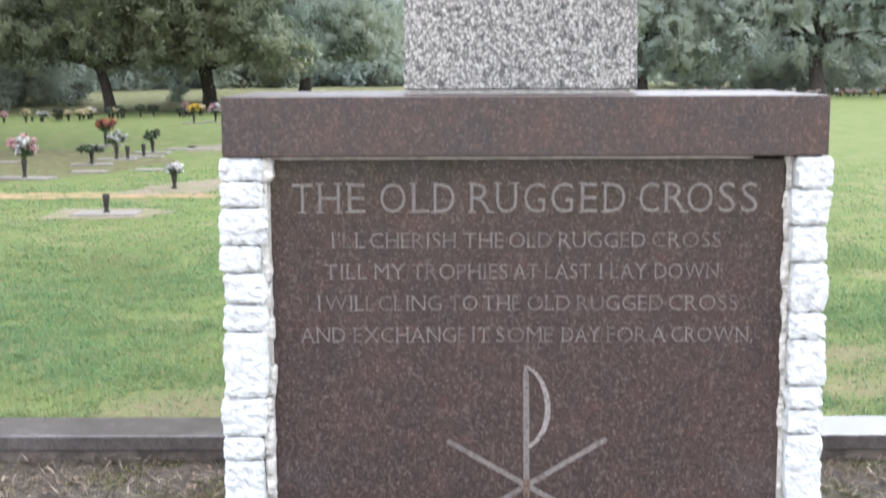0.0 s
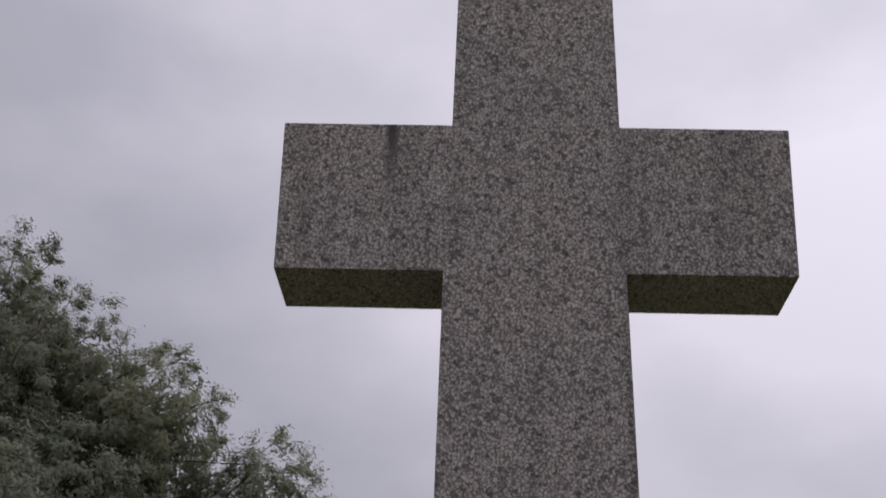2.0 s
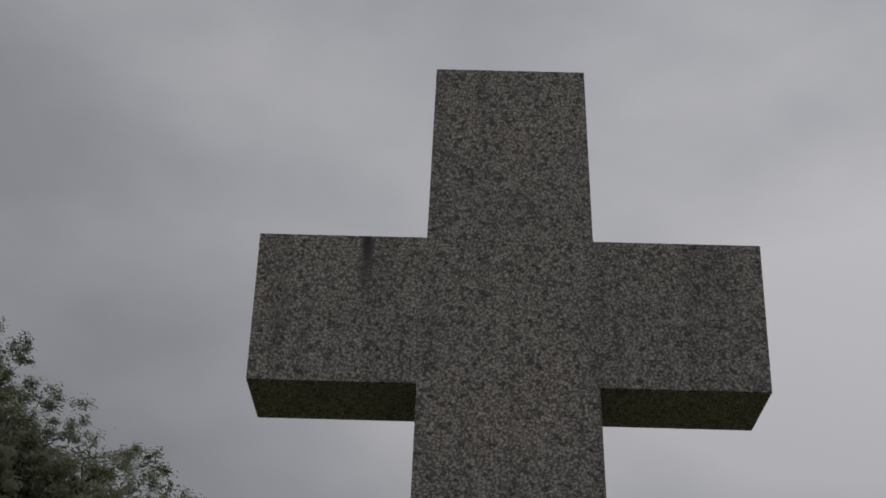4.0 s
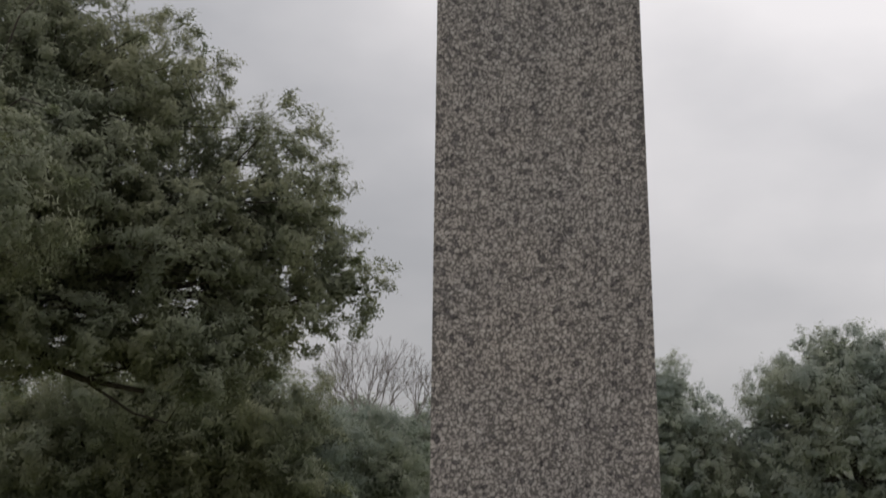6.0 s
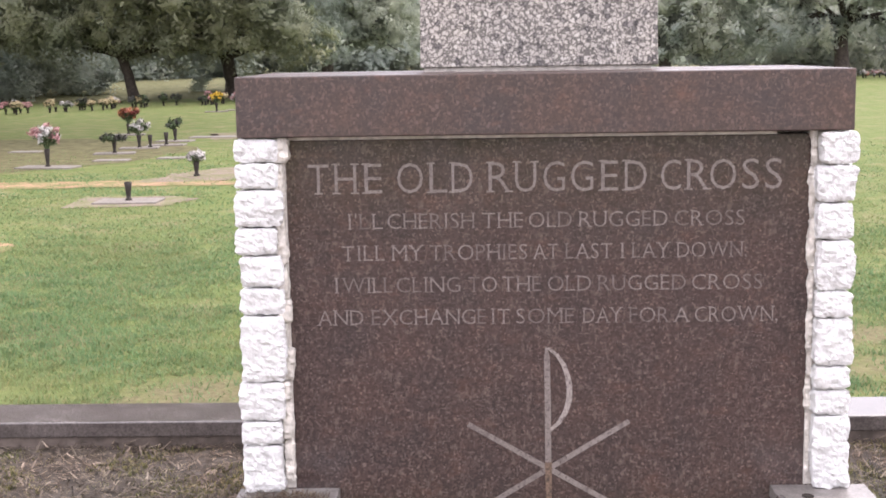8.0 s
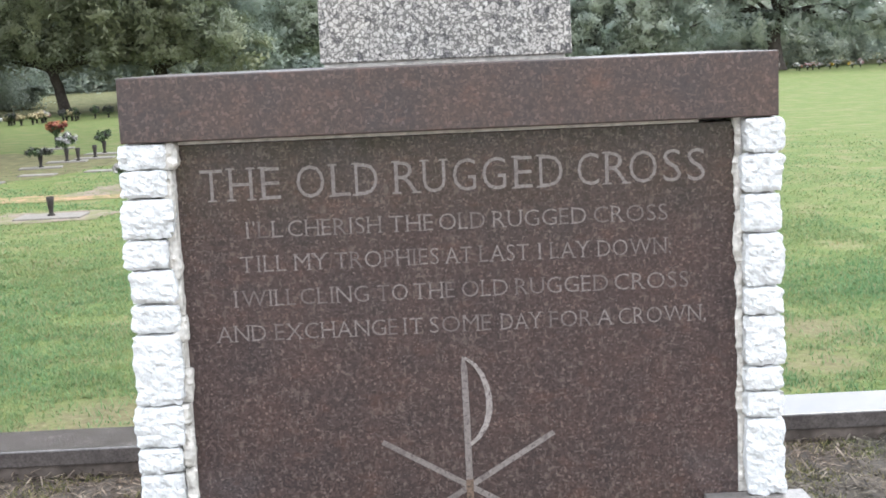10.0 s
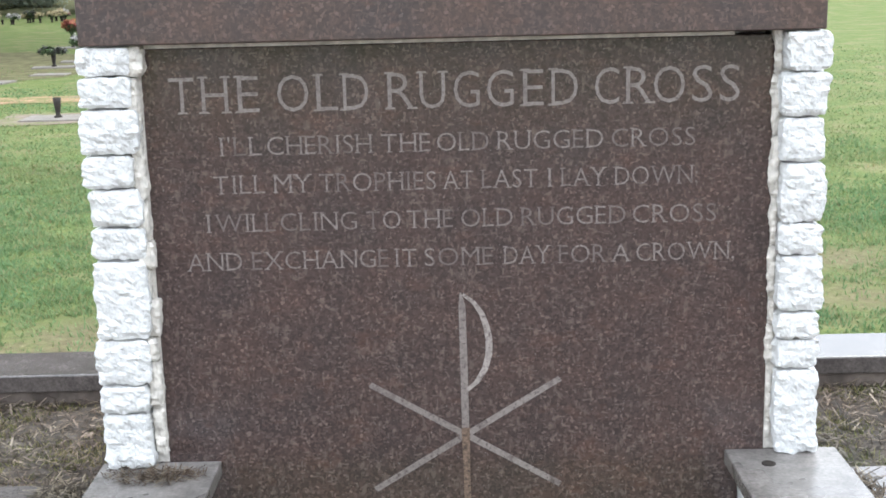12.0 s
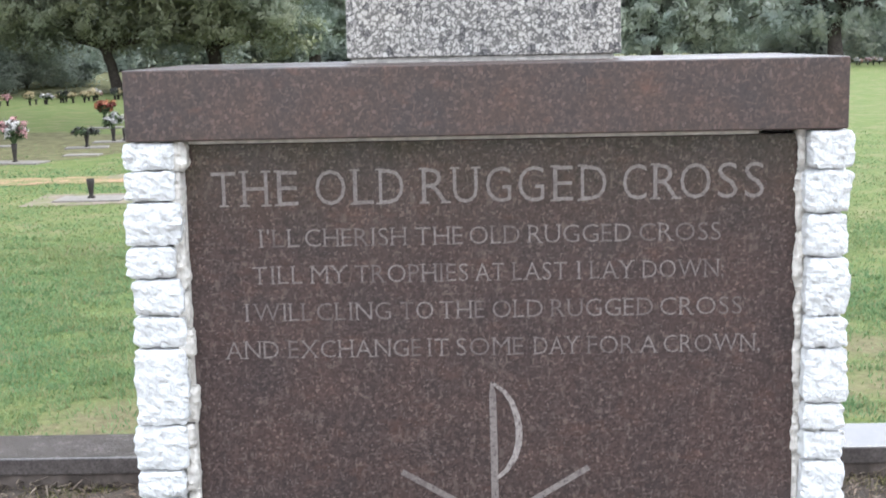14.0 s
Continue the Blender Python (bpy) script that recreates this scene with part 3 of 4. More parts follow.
def lawn_keep(x, y, rng):
    n = np.array([noise.noise((a * 0.9, b * 0.9, 2)) + 0.6 * noise.noise((a * 3, b * 3, 5)) + 0.5 * noise.noise((a * 8, b * 8, 1)) for a, b in zip(x, y)])
    worn = (np.hypot(x + 1.42, (y - 1.76) * 1.1) < 0.34 + 0.25 * n) | (np.hypot(x - 1.85, (y - 2.8) * 1.4) < 0.30 + 0.2 * n) | (np.hypot(x - 1.70, y - 2.1) < 0.2 + 0.15 * n)
    return (n > rng.uniform(-0.9, 0.3, len(x))) & (~worn | (rng.random(len(x)) < 0.17)) & (rng.random(len(x)) < np.clip((17 - y) / 7, 0, 1))


def near_keep(x, y, rng):
    return lawn_keep(x, y, rng) & (rng.random(len(x)) < np.clip((7.6 - y) / 4.2, 0.0, 1.0))


def off_markers(x, y, rng):
    bare = (np.abs(x + 3.75) < 0.5) & (np.abs(y - 9.35) < 0.45)
    strip = ((y > 10.75) & (y < 11.5) & (x < -2.9)) | ((y > 11.6) & (y < 14.6) & (x > -4.2 + (y - 11.6) * 0.42) & (x < -3.3 + (y - 11.6) * 0.36))
    thin = (y > 12.6) & (x < -4.8)
    return lawn_keep(x, y, rng) & ~bare & (~strip | (rng.random(len(x)) < 0.3)) & (~thin | (rng.random(len(x)) < 0.35))


for k, (n, region, length, width, keep) in enumerate((
        (140000, (-3.9, -0.5, 1.29, 7.6), 0.032, 0.0065, near_keep), (75000, (0.7, 3.2, 1.29, 7.6), 0.032, 0.0065, near_keep),
        (115000, (-7.4, -0.6, 3.4, 17.0), 0.019, 0.012, off_markers), (60000, (0.8, 6.6, 3.4, 17.0), 0.019, 0.012, lawn_keep))):
    strands("lawn_grass", n, region, length, width, None, M_BLADE, "short green lawn grass blades", "grass", 21 + k, False, keep, 0.04 if k > 1 else 0.16)

# ---- the memorial cross ----
PY = 0.055
monument = thing("memorial_cross", 0, 0, 0, "tall grey granite cross on an inscribed brown granite base", "monument")


def cross_mesh():
    """The shaft narrows upwards; the arms are a little wider above than below."""
    zb, za, zt, ztop = 1.434, 3.732, 4.378, 5.24
    right = [(0.381, zb), (0.343, za), (0.990, za), (1.007, zt), (0.336, zt), (0.324, ztop)]
    left = [(-0.319, ztop), (-0.332, zt), (-1.006, zt), (-0.996, za), (-0.351, za), (-0.371, zb)]
    return outline_solid(right + left, 0.356, 0.726, 0.004)


part("cross", cross_mesh(), M_GRANITE, monument, "coarse speckled grey granite cross with rain streaks")
part("joint_strip", box(-0.755, 0.69, PY + 0.001, 0.15, 1.2300, 1.2385), M_POINT, monument, "pale strip above the panel")
part("joint_pad", box(-0.36, 0.36, 0.37, 0.71, 1.419, 1.435), M_MORTAR, monument, "dark mortar bed below the cross")
part("cap_slab", box(-0.9, 0.9, 0.0, 0.78, 1.242, 1.42, 0.004), M_CAP, monument, "polished mahogany granite cap slab")
part("core", box(-0.86, 0.86, 0.16, 0.76, -0.14, 1.2415), M_MORTAR, monument, "concrete core of the base")
panel = part("inscribed_panel", box(-0.79, 0.82, PY, 0.155, -0.14, 1.2299, 0.003), M_PANEL, monument, "polished mahogany granite inscription panel")


GLYPHS = {}
# where a letter's stems end, as shares of its width and of the cap height
SERIFS = {"T": [(0.5, 0)], "H": [(0.07, 0), (0.93, 0), (0.07, 1), (0.93, 1)], "E": [(0.1, 0), (0.1, 1)], "L": [(0.1, 0), (0.1, 1)], "D": [(0.07, 0), (0.07, 1)],
          "R": [(0.08, 0), (0.08, 1), (0.93, 0)], "U": [(0.08, 1), (0.92, 1)], "I": [(0.5, 0), (0.5, 1)], "M": [(0.06, 0), (0.94, 0), (0.08, 1), (0.92, 1)],
          "N": [(0.07, 0), (0.06, 1), (0.93, 1)], "P": [(0.09, 0), (0.09, 1)], "A": [(0.05, 0), (0.95, 0)], "W": [(0.04, 1), (0.96, 1)],
          "X": [(0.08, 0), (0.92, 0), (0.08, 1), (0.92, 1)], "Y": [(0.06, 1), (0.94, 1), (0.5, 0)], "F": [(0.1, 0), (0.1, 1)]}


def glyph(ch, bold):
    """Flat outline of one built-in character: points, faces, left and right ends. Cap height is 1."""
    if (ch, bold) not in GLYPHS:
        cu = bpy.data.curves.new("glyph", "FONT")
        cu.body, cu.offset, cu.resolution_u = ch, bold, 3
        ob = bpy.data.objects.new("glyph", cu)
        scene.collection.objects.link(ob)
        bpy.context.view_layer.update()
        me = bpy.data.meshes.new_from_object(ob.evaluated_get(bpy.context.evaluated_depsgraph_get()))
        bpy.data.objects.remove(ob)
        co = np.array([v.co[:2] for v in me.vertices]) / 0.69
        faces = [tuple(p.vertices) for p in me.polygons]
        bpy.data.meshes.remove(me)
        GLYPHS[ch, bold] = (co, faces, co[:, 0].min(), co[:, 0].max())
    return GLYPHS[ch, bold]


def word(text, x0, x1, z0, z1, material, bold, label):
    """A carved word between two ends; each letter is a part of the panel."""
    gap, h = 0.17, z1 - z0
    widths = [glyph(c, bold)[3] - glyph(c, bold)[2] + (0.12 if c == "I" else 0) for c in text]
    k = (x1 - x0) / (sum(widths) + gap * (len(text) - 1))
    at = x0
    for c, w in zip(text, widths):
        co, faces, lo, hi = glyph(c, bold)
        pad = 0.06 if c == "I" else 0
        x, z = at + (co[:, 0] - lo + pad) * k, z0 + co[:, 1] * h
        verts = [(a, PY - 0.0012, b) for a, b in zip(x, z)]
        polys = list(faces)
        for u, v in SERIFS.get(c, ()):
            sx, sz, sw, sh = at + u * w * k, z0 + v * h, 0.15 * h, 0.055 * h
            zlo, zhi = (sz, sz + sh) if v == 0 else (sz - sh, sz)
            n = len(verts)
            verts += [(sx - sw, PY - 0.0014, zlo), (sx + sw, PY - 0.0014, zlo), (sx + sw * 0.8, PY - 0.0014, zhi), (sx - sw * 0.8, PY - 0.0014, zhi)]
            polys.append((n, n + 1, n + 2, n + 3))
        me = bpy.data.meshes.new("letter")
        me.from_pydata(verts, [], polys)
        me.materials.append(material)
        ob = new("letter", me)
        ob.parent = panel
        ob["label"] = label
        at += (w + gap) * k


TITLE = [("T", -0.701, -0.638), ("H", -0.621, -0.556), ("E", -0.532, -0.479), ("O", -0.434, -0.357), ("L", -0.338, -0.285), ("D", -0.272, -0.209),
         ("R", -0.162, -0.097), ("U", -0.083, -0.020), ("G", 0.001, 0.065), ("G", 0.083, 0.149), ("E", 0.172, 0.223), ("D", 0.242, 0.307),
         ("C", 0.349, 0.409), ("R", 0.426, 0.489), ("O", 0.494, 0.571), ("S", 0.589, 0.639), ("S", 0.657, 0.706)]
for w in TITLE:
    word(*w, 1.068, 1.160, M_TITLE, -0.010, "large carved title letter")
for base, words in (
    (0.961, [("I'LL", -0.585, -0.480), ("CHERISH", -0.466, -0.206), ("THE", -0.182, -0.060), ("OLD", -0.043, 0.085), ("RUGGED", 0.108, 0.370), ("CROSS", 0.391, 0.599)]),
    (0.865, [("TILL", -0.606, -0.476), ("MY", -0.453, -0.362), ("TROPHIES", -0.340, -0.048), ("AT", -0.029, 0.045), ("LAST", 0.067, 0.206), ("I", 0.230, 0.243), ("LAY", 0.266, 0.375), ("DOWN;", 0.400, 0.607)]),
    (0.767, [("I", -0.630, -0.617), ("WILL", -0.605, -0.455), ("CLING", -0.442, -0.250), ("TO", -0.226, -0.140), ("THE", -0.124, -0.008), ("OLD", 0.013, 0.143), ("RUGGED", 0.165, 0.427), ("CROSS", 0.445, 0.655)]),
    (0.668, [("AND", -0.682, -0.545), ("EXCHANGE", -0.519, -0.174), ("IT", -0.157, -0.102), ("SOME", -0.082, 0.092), ("DAY", 0.120, 0.234), ("FOR", 0.259, 0.377), ("A", 0.394, 0.437), ("CROWN,", 0.455, 0.703)])):
    for w in words:
        word(*w, base, base + 0.047, M_VERSE, -0.011, "small worn carved letter")


def stroke(points, widths, y=PY - 0.0014, bm=None):
    """A flat carved stroke of changing width along points in x and z."""
    bm = bm or bmesh.new()
    rows = []
    for k, (x, z) in enumerate(points):
        a, b = points[max(0, k - 1)], points[min(len(points) - 1, k + 1)]
        d = Vector((b[0] - a[0], b[1] - a[1])).normalized()
        n = Vector((-d.y, d.x)) * widths[k] / 2
        rows.append((bm.verts.new((x + n.x, y, z + n.y)), bm.verts.new((x - n.x, y, z - n.y))))
    for (a, b), (c, d) in zip(rows, rows[1:]):
        bm.faces.new((a, b, d, c))
    return bm


def chi_rho():
    """The carved symbol, one part a stroke."""
    what = "carved stroke of the symbol"
    part("symbol_stem", stroke([(0.007, 0.597), (0.010, 0.56), (0.012, 0.4), (0.013, 0.228)], [0.004, 0.018, 0.019, 0.019]), M_SIGN, panel, what)
    bow = [(0.012, 0.592), (0.040, 0.570), (0.060, 0.540), (0.072, 0.505), (0.078, 0.47), (0.077, 0.43), (0.067, 0.393), (0.045, 0.357), (0.020, 0.335)]
    part("symbol_bow", stroke(bow, [0.008, 0.011, 0.014, 0.016, 0.018, 0.018, 0.016, 0.013, 0.010], PY - 0.0018), M_SIGN, panel, what)
    for x, z in ((-0.232, 0.355), (0.260, 0.361), (0.260, 0.069), (-0.228, 0.064)):
        dx, dz = x - 0.014, z - 0.212
        part("symbol_arm", stroke([(0.014 + dx * 0.035, 0.212 + dz * 0.035), (x, z)], [0.017, 0.016], PY - 0.0022), M_SIGN, panel, what)
    part("stained_groove", stroke([(0.013, 0.232), (0.014, 0.12), (0.015, 0.012)], [0.022, 0.018, 0.017], PY - 0.0026), M_RUST, panel, "rust stained lower stroke of the symbol")


chi_rho()


def rough_stone(x0, x1, y0, y1, z0, z1, seed):
    """A split-faced block: pillowed edges and a broken front."""
    rng = random.Random(seed)
    nx, nz, ny = 12, max(5, round((z1 - z0) / 0.010)), 6
    bm = box(x0, x1, y0, y1, z0, z1)
    bm.verts.ensure_lookup_table()
    along = lambda ax: [e for e in bm.edges if abs(e.verts[0].co[ax] - e.verts[1].co[ax]) > 1e-5 and all(abs(e.verts[0].co[o] - e.verts[1].co[o]) < 1e-5 for o in range(3) if o != ax)]
    for ax, cuts in ((0, nx), (1, ny), (2, nz)):
        bmesh.ops.subdivide_edges(bm, edges=along(ax), cuts=cuts, use_grid_fill=True)
    o = Vector((rng.uniform(-9, 9), rng.uniform(-9, 9), rng.uniform(-9, 9)))
    cx, cz, hx, hz = (x0 + x1) / 2, (z0 + z1) / 2, (x1 - x0) / 2, (z1 - z0) / 2
    cy, hy = (y0 + y1) / 2, (y1 - y0) / 2
    for v in bm.verts:
        c = v.co.copy()
        u, w, t = abs(c.x - cx) / hx, abs(c.z - cz) / hz, (c.y - y0) / (y1 - y0)
        front = max(0.0, 1 - t * 5)
        n1 = noise.fractal(Vector((c.x * 44, c.y * 44, c.z * 58)) + o, 0.7, 2.1, 4)
        n2 = noise.noise(c * 9 + o)
        facet = noise.voronoi(c * 26 + o)[0][0]
        edge = max(u**7, w**7)
        v.co.y += front * (0.008 * edge - 0.006 * n1 - 0.006 * n2 + 0.008 * facet - 0.004)
        v.co.x += (c.x - cx) / hx * (0.009 * n2 + 0.005 * n1 - 0.004 * w**7) * (1 if u > 0.98 else 0)
        v.co.z += (c.z - cz) / hz * (-0.003 * u**7 + 0.003 * n1) * (1 if w > 0.98 else 0)
    return bm


def pier(side, courses, inner, outer, seed):
    """A stack of split-faced blocks beside the panel."""
    z_top, z_low = courses[0], courses[-1]
    edge = -0.766 if side < 0 else 0.792
    core = box(min(edge, outer) + (0.012 if side < 0 else 0), max(edge, outer) - (0.012 if side > 0 else 0), 0.052, 0.76, z_low + 0.001, z_top)
    box(min(inner, outer) + 0.013, max(inner, outer) - 0.013, 0.058, 0.75, -0.14, z_low + 0.003, bm=core)
    body = part("pier", core, M_MORTAR, monument, "stack of white split-faced stone blocks")
    # broken pointing between the blocks and the panel
    rng = random.Random(seed + 7)
    at = z_top - 0.002
    while at > z_low + 0.03:
        low = max(z_low + 0.001, at - rng.uniform(0.05, 0.17))
        wide = rng.uniform(0.018, 0.034) if side < 0 else rng.uniform(0.008, 0.012) + 0.010 * at / 1.24
        inn = (edge - 0.03, edge - 0.024 + wide) if side < 0 else (edge + 0.012 - wide, edge + 0.014)
        if side < 0 and at < 0.6 and rng.random() < 0.3:
            at = low   # here the pointing has fallen out
            continue
        part("pointing", rough_stone(inn[0], inn[1], rng.uniform(0.010, 0.030) if side < 0 else rng.uniform(0.036, 0.046), 0.075, low + 0.005, at, seed * 30 + int(at * 100)), M_POINT, body, "pale broken pointing beside the panel")
        at = low
    rng = random.Random(seed)
    for k, (hi, lo) in enumerate(zip(courses, courses[1:])):
        f = 1 - (hi + lo) / 2 / 1.24
        shift = -0.020 * f if side < 0 else 0.006 * f
        a = inner + shift + (rng.uniform(-0.014, 0.008) if side < 0 else rng.uniform(0.002, 0.010))
        b = outer + shift + side * rng.uniform(-0.004, 0.008)
        part("stone", rough_stone(min(a, b), max(a, b), rng.uniform(-0.006, 0.004), 0.14, lo + 0.003, hi - 0.003, seed * 50 + k), M_STONE, body)
        part("stone", rough_stone(min(a, b) + 0.004, max(a, b) - 0.002, 0.145, 0.5, lo + 0.003, hi - 0.003, seed * 90 + k), M_STONE, body, smooth=True)


pier(-1, [1.241, 1.169, 1.09, 0.977, 0.892, 0.795, 0.710, 0.506, 0.383, 0.309, 0.156], -0.772, -0.902, 1)
pier(1, [1.241, 1.142, 1.03, 0.919, 0.768, 0.684, 0.538, 0.466, 0.386, 0.156], 0.797, 0.906, 2)


def plinth(x0, x1, label):
    e = thing("plinth", (x0 + x1) / 2, -0.3, 0, label, "plinth", "plinths at the monument's foot")
    h = (x1 - x0) / 2
    part("slab", box(-h, h, -0.04, 0.353, 0.117, 0.156, 0.004), M_SLAB, e, "honed wet granite slab")
    part("stone_base", rough_stone(-h + 0.03, h - 0.03, -0.01, 0.345, FRONT_Z - 0.01, 0.1165, int(x0 * 100)), M_STONE, e, "white split-faced stone base", True)
    return e


plinth(-0.94, -0.63, "low granite-topped white stone plinth strewn with litter")
right_plinth = plinth(0.69, 0.98, "low granite-topped white stone plinth with wet top")
part("socket", lathe([(0.018, 0.1555), (0.018, 0.1585), (0.012, 0.1590), (0.010, 0.1572)], 16, at=(-0.055, 0.245, 0)), M_BRONZE, right_plinth, "small dark socket in the slab")


def heap(x, y, rng):
    return ((x + 0.785) / 0.13) ** 2 + ((y + 0.045) / 0.06) ** 2 < rng.uniform(0.1, 1.2, len(x))


strands("straw_litter", 1100, (-0.92, -0.65, -0.13, -0.012), 0.026, 0.0026, (0.1585, 0.164), M_LITTER, "dry leaf litter lying on the slab", "litter", 15, True, heap)

strands("straw_litter", 220, (0.99, 1.06, -0.16, 0.02), 0.035, 0.004, (0.080, 0.103), M_STRAW, "dry straw heaped on the kerb beside the slab", "litter", 16)
strands("straw_litter", 500, (-1.12, -0.95, -0.12, 0.10), 0.04, 0.004, (0.080, 0.09), M_STRAW, "dry straw on the kerb beside the slab", "litter", 17)


# ---- trees ----
def tube(path, radii, segs=7):
    """Verts and quads of a tapered tube along a path."""
    path = np.asarray(path, float)
    v, f = [], []
    for k, p in enumerate(path):
        d = path[min(k + 1, len(path) - 1)] - path[max(k - 1, 0)]
        d = d / (np.linalg.norm(d) + 1e-9)
        a = np.cross(d, (0.31, 0.95, 0.05))
        a /= np.linalg.norm(a) + 1e-9
        b = np.cross(d, a)
        for j in range(segs):
            t = 2 * math.pi * j / segs
            v.append(p + radii[k] * (math.cos(t) * a + math.sin(t) * b))
    for k in range(len(path) - 1):
        for j in range(segs):
            f.append((k * segs + j, k * segs + (j + 1) % segs, (k + 1) * segs + (j + 1) % segs, (k + 1) * segs + j))
    return v, f


def bent(a, b, rng, sag=0.12, n=6):
    """A wandering way from a to b."""
    a, b = np.asarray(a, float), np.asarray(b, float)
    far = np.linalg.norm(b - a)
    off = rng.normal(0, sag * far, 3)
    out = []
    for t in np.linspace(0, 1, n):
        w = math.sin(math.pi * t)
        out.append(a + (b - a) * t + off * w + np.array([0, 0, 0.10 * far * w]) + rng.normal(0, 0.012 * far, 3) * (0 < t < 1))
    return out


def leaves(centres, radii, count, size, rng, flat=0.75, spray=0.0, out=None):
    """Pointed leaves scattered in clumps, drawn out into sprays: arrays of verts, triangles and soft normals."""
    centres, radii = np.asarray(centres), np.asarray(radii)
    m = len(centres)
    n = m * count
    c = np.repeat(centres, count, 0)
    r = np.repeat(radii, count)
    d = rng.normal(0, 1, (n, 3))
    d /= np.linalg.norm(d, axis=1)[:, None]
    q = d * (r * np.minimum(1.3, np.abs(rng.normal(0.55, 0.3, n))))[:, None]
    q[:, 2] *= flat
    if spray:
        axis = rng.normal(0, 1, (m, 3)) + (0, 0, 0.35)
        axis = np.repeat(axis / np.linalg.norm(axis, axis=1)[:, None], count, 0)
        q = q * 0.72 + axis * (r * spray * rng.uniform(-0.8, 1.2, n))[:, None]
    p = c + q
    # each leaf's face looks outwards and up, with a wide scatter
    if out is None:
        face = d * 0.6 + np.array([0, 0, 0.45]) + rng.normal(0, 0.55, (n, 3))
        soft = d * 0.6 + np.array([0, 0, 0.45])
    else:
        away = np.repeat(np.asarray(out, float), count, 0)
        face = away + d * 0.35 + np.array([0, 0, 0.4]) + rng.normal(0, 0.33, (n, 3))
        soft = away * 0.8 + d * 0.55 + np.array([0, 0, 0.35])
    face /= np.linalg.norm(face, axis=1)[:, None]
    soft = soft * 0.85 + face * 0.15
    soft /= np.linalg.norm(soft, axis=1)[:, None] + 1e-9
    a = np.cross(face, rng.normal(0, 1, (n, 3)))
    a /= np.linalg.norm(a, axis=1)[:, None] + 1e-9
    b = np.cross(face, a)
    s = size * rng.uniform(0.6, 1.3, n)[:, None]
    v = np.stack([p - a * s + b * s * 0.36, p - b * s * 0.42, p + a * s], 1).reshape(-1, 3)
    return v, np.arange(3 * n).reshape(n, 3), np.repeat(soft, 3, 0)


def foliage(name, made, material, parent=None, label=""):
    """Leaves as one mesh, shaded softly over each clump."""
    v, f, soft = made
    ob = raw(name, v, f, material, parent, label)
    ob.data.attributes.new("custom_normal", "FLOAT_VECTOR", "POINT").data.foreach_set("vector", soft.astype(np.float32).ravel())
    return ob


def tree(name, x, y, fork, trunk_r, lobes, density, count, clump, size, mat, seed, label, bark=None, base_lean=(0, 0), thin=False, spray=0.8):
    """A tapered trunk that forks into limbs; each limb carries a lobe of leafy clumps. Lobes: (x, y, z, rx, ry, rz) from the base."""
    rng = np.random.default_rng(seed)
    e = thing(name, x, y, bank(x, y) if y > 36 else 0.0, label, "tree")
    V, F, at = [], [], 0

    def grow(path, radii, segs=7):
        nonlocal at
        v, f = tube(path, radii, segs)
        V.extend(v)
        F.extend([[i + at for i in q] for q in f])
        at += len(v)

    top = np.array([base_lean[0], base_lean[1], fork])
    stem = bent((0, 0, -0.1), top, rng, 0.05, 7)
    grow(stem, [trunk_r * k for k in (1.55, 1.12, 1.0, 0.95, 0.93, 0.95, 1.0)], 12)
    centres, radii, out = [], [], []
    for lx, ly, lz, rx, ry, rz in lobes:
        c, r = np.array([lx, ly, lz]), np.array([rx, ry, rz])
        start = np.array(stem[-1 - rng.integers(0, 2)])
        limb = bent(start, start + (c - start) * 0.86, rng, 0.07, 8)
        far = trunk_r * 0.34
        grow(limb, list(np.linspace(far, far * 0.28, 8)), 8)
        k = max(6, int(density * rx * ry * rz * (0.3 if lx + rx < 4.5 and thin else 1.0)))
        d = rng.normal(0, 1, (k, 3))
        d /= np.linalg.norm(d, axis=1)[:, None]
        rad = rng.uniform(0.45, 1.0, k) ** 0.4
        lump = np.array([1 + 0.28 * noise.noise(tuple(v * 2.1 + lx)) for v in d])
        pts = c + d * r * (rad * lump)[:, None]
        d, pts = d[pts[:, 2] > 0.9], pts[pts[:, 2] > 0.9]
        out.extend(d)
        for j, p in enumerate(pts):
            centres.append(p)
            radii.append(clump * rng.uniform(0.55, 1.25))
            if j % 4 == 0:
                a = limb[rng.integers(4, 8)]
                grow(bent(a, p, rng, 0.1, 4), [far * 0.22, far * 0.16, far * 0.1, far * 0.03], 5)
    raw("trunk", V, F, bark or M_BARK, e, "grey-brown trunk and limbs", True)
    outer = leaves(centres, radii, count, size, rng, 0.75, spray, out)
    # larger leaves deep inside close the crown
    deep, thick = [], []
    for lx, ly, lz, rx, ry, rz in lobes:
        k = max(4, int(density * rx * ry * rz * (0.15 if lx + rx < 4.5 and thin else 0.6)))
        d = rng.normal(0, 1, (k, 3))
        d *= (rng.uniform(0.0, 0.62, k) / np.linalg.norm(d, axis=1))[:, None]
        p = np.array([lx, ly, lz]) + d * np.array([rx, ry, rz])
        deep.extend(p[p[:, 2] > 1.0])
    inner = leaves(deep, np.full(len(deep), clump * 1.25), max(14, count // 4), size * 1.9, rng, 0.7)
    foliage("crown", (np.concatenate([outer[0], inner[0]]), np.concatenate([outer[1], inner[1] + len(outer[0])]), np.concatenate([outer[2], inner[2]])), mat, e, "crown of small dark leaves with gaps")
    return e


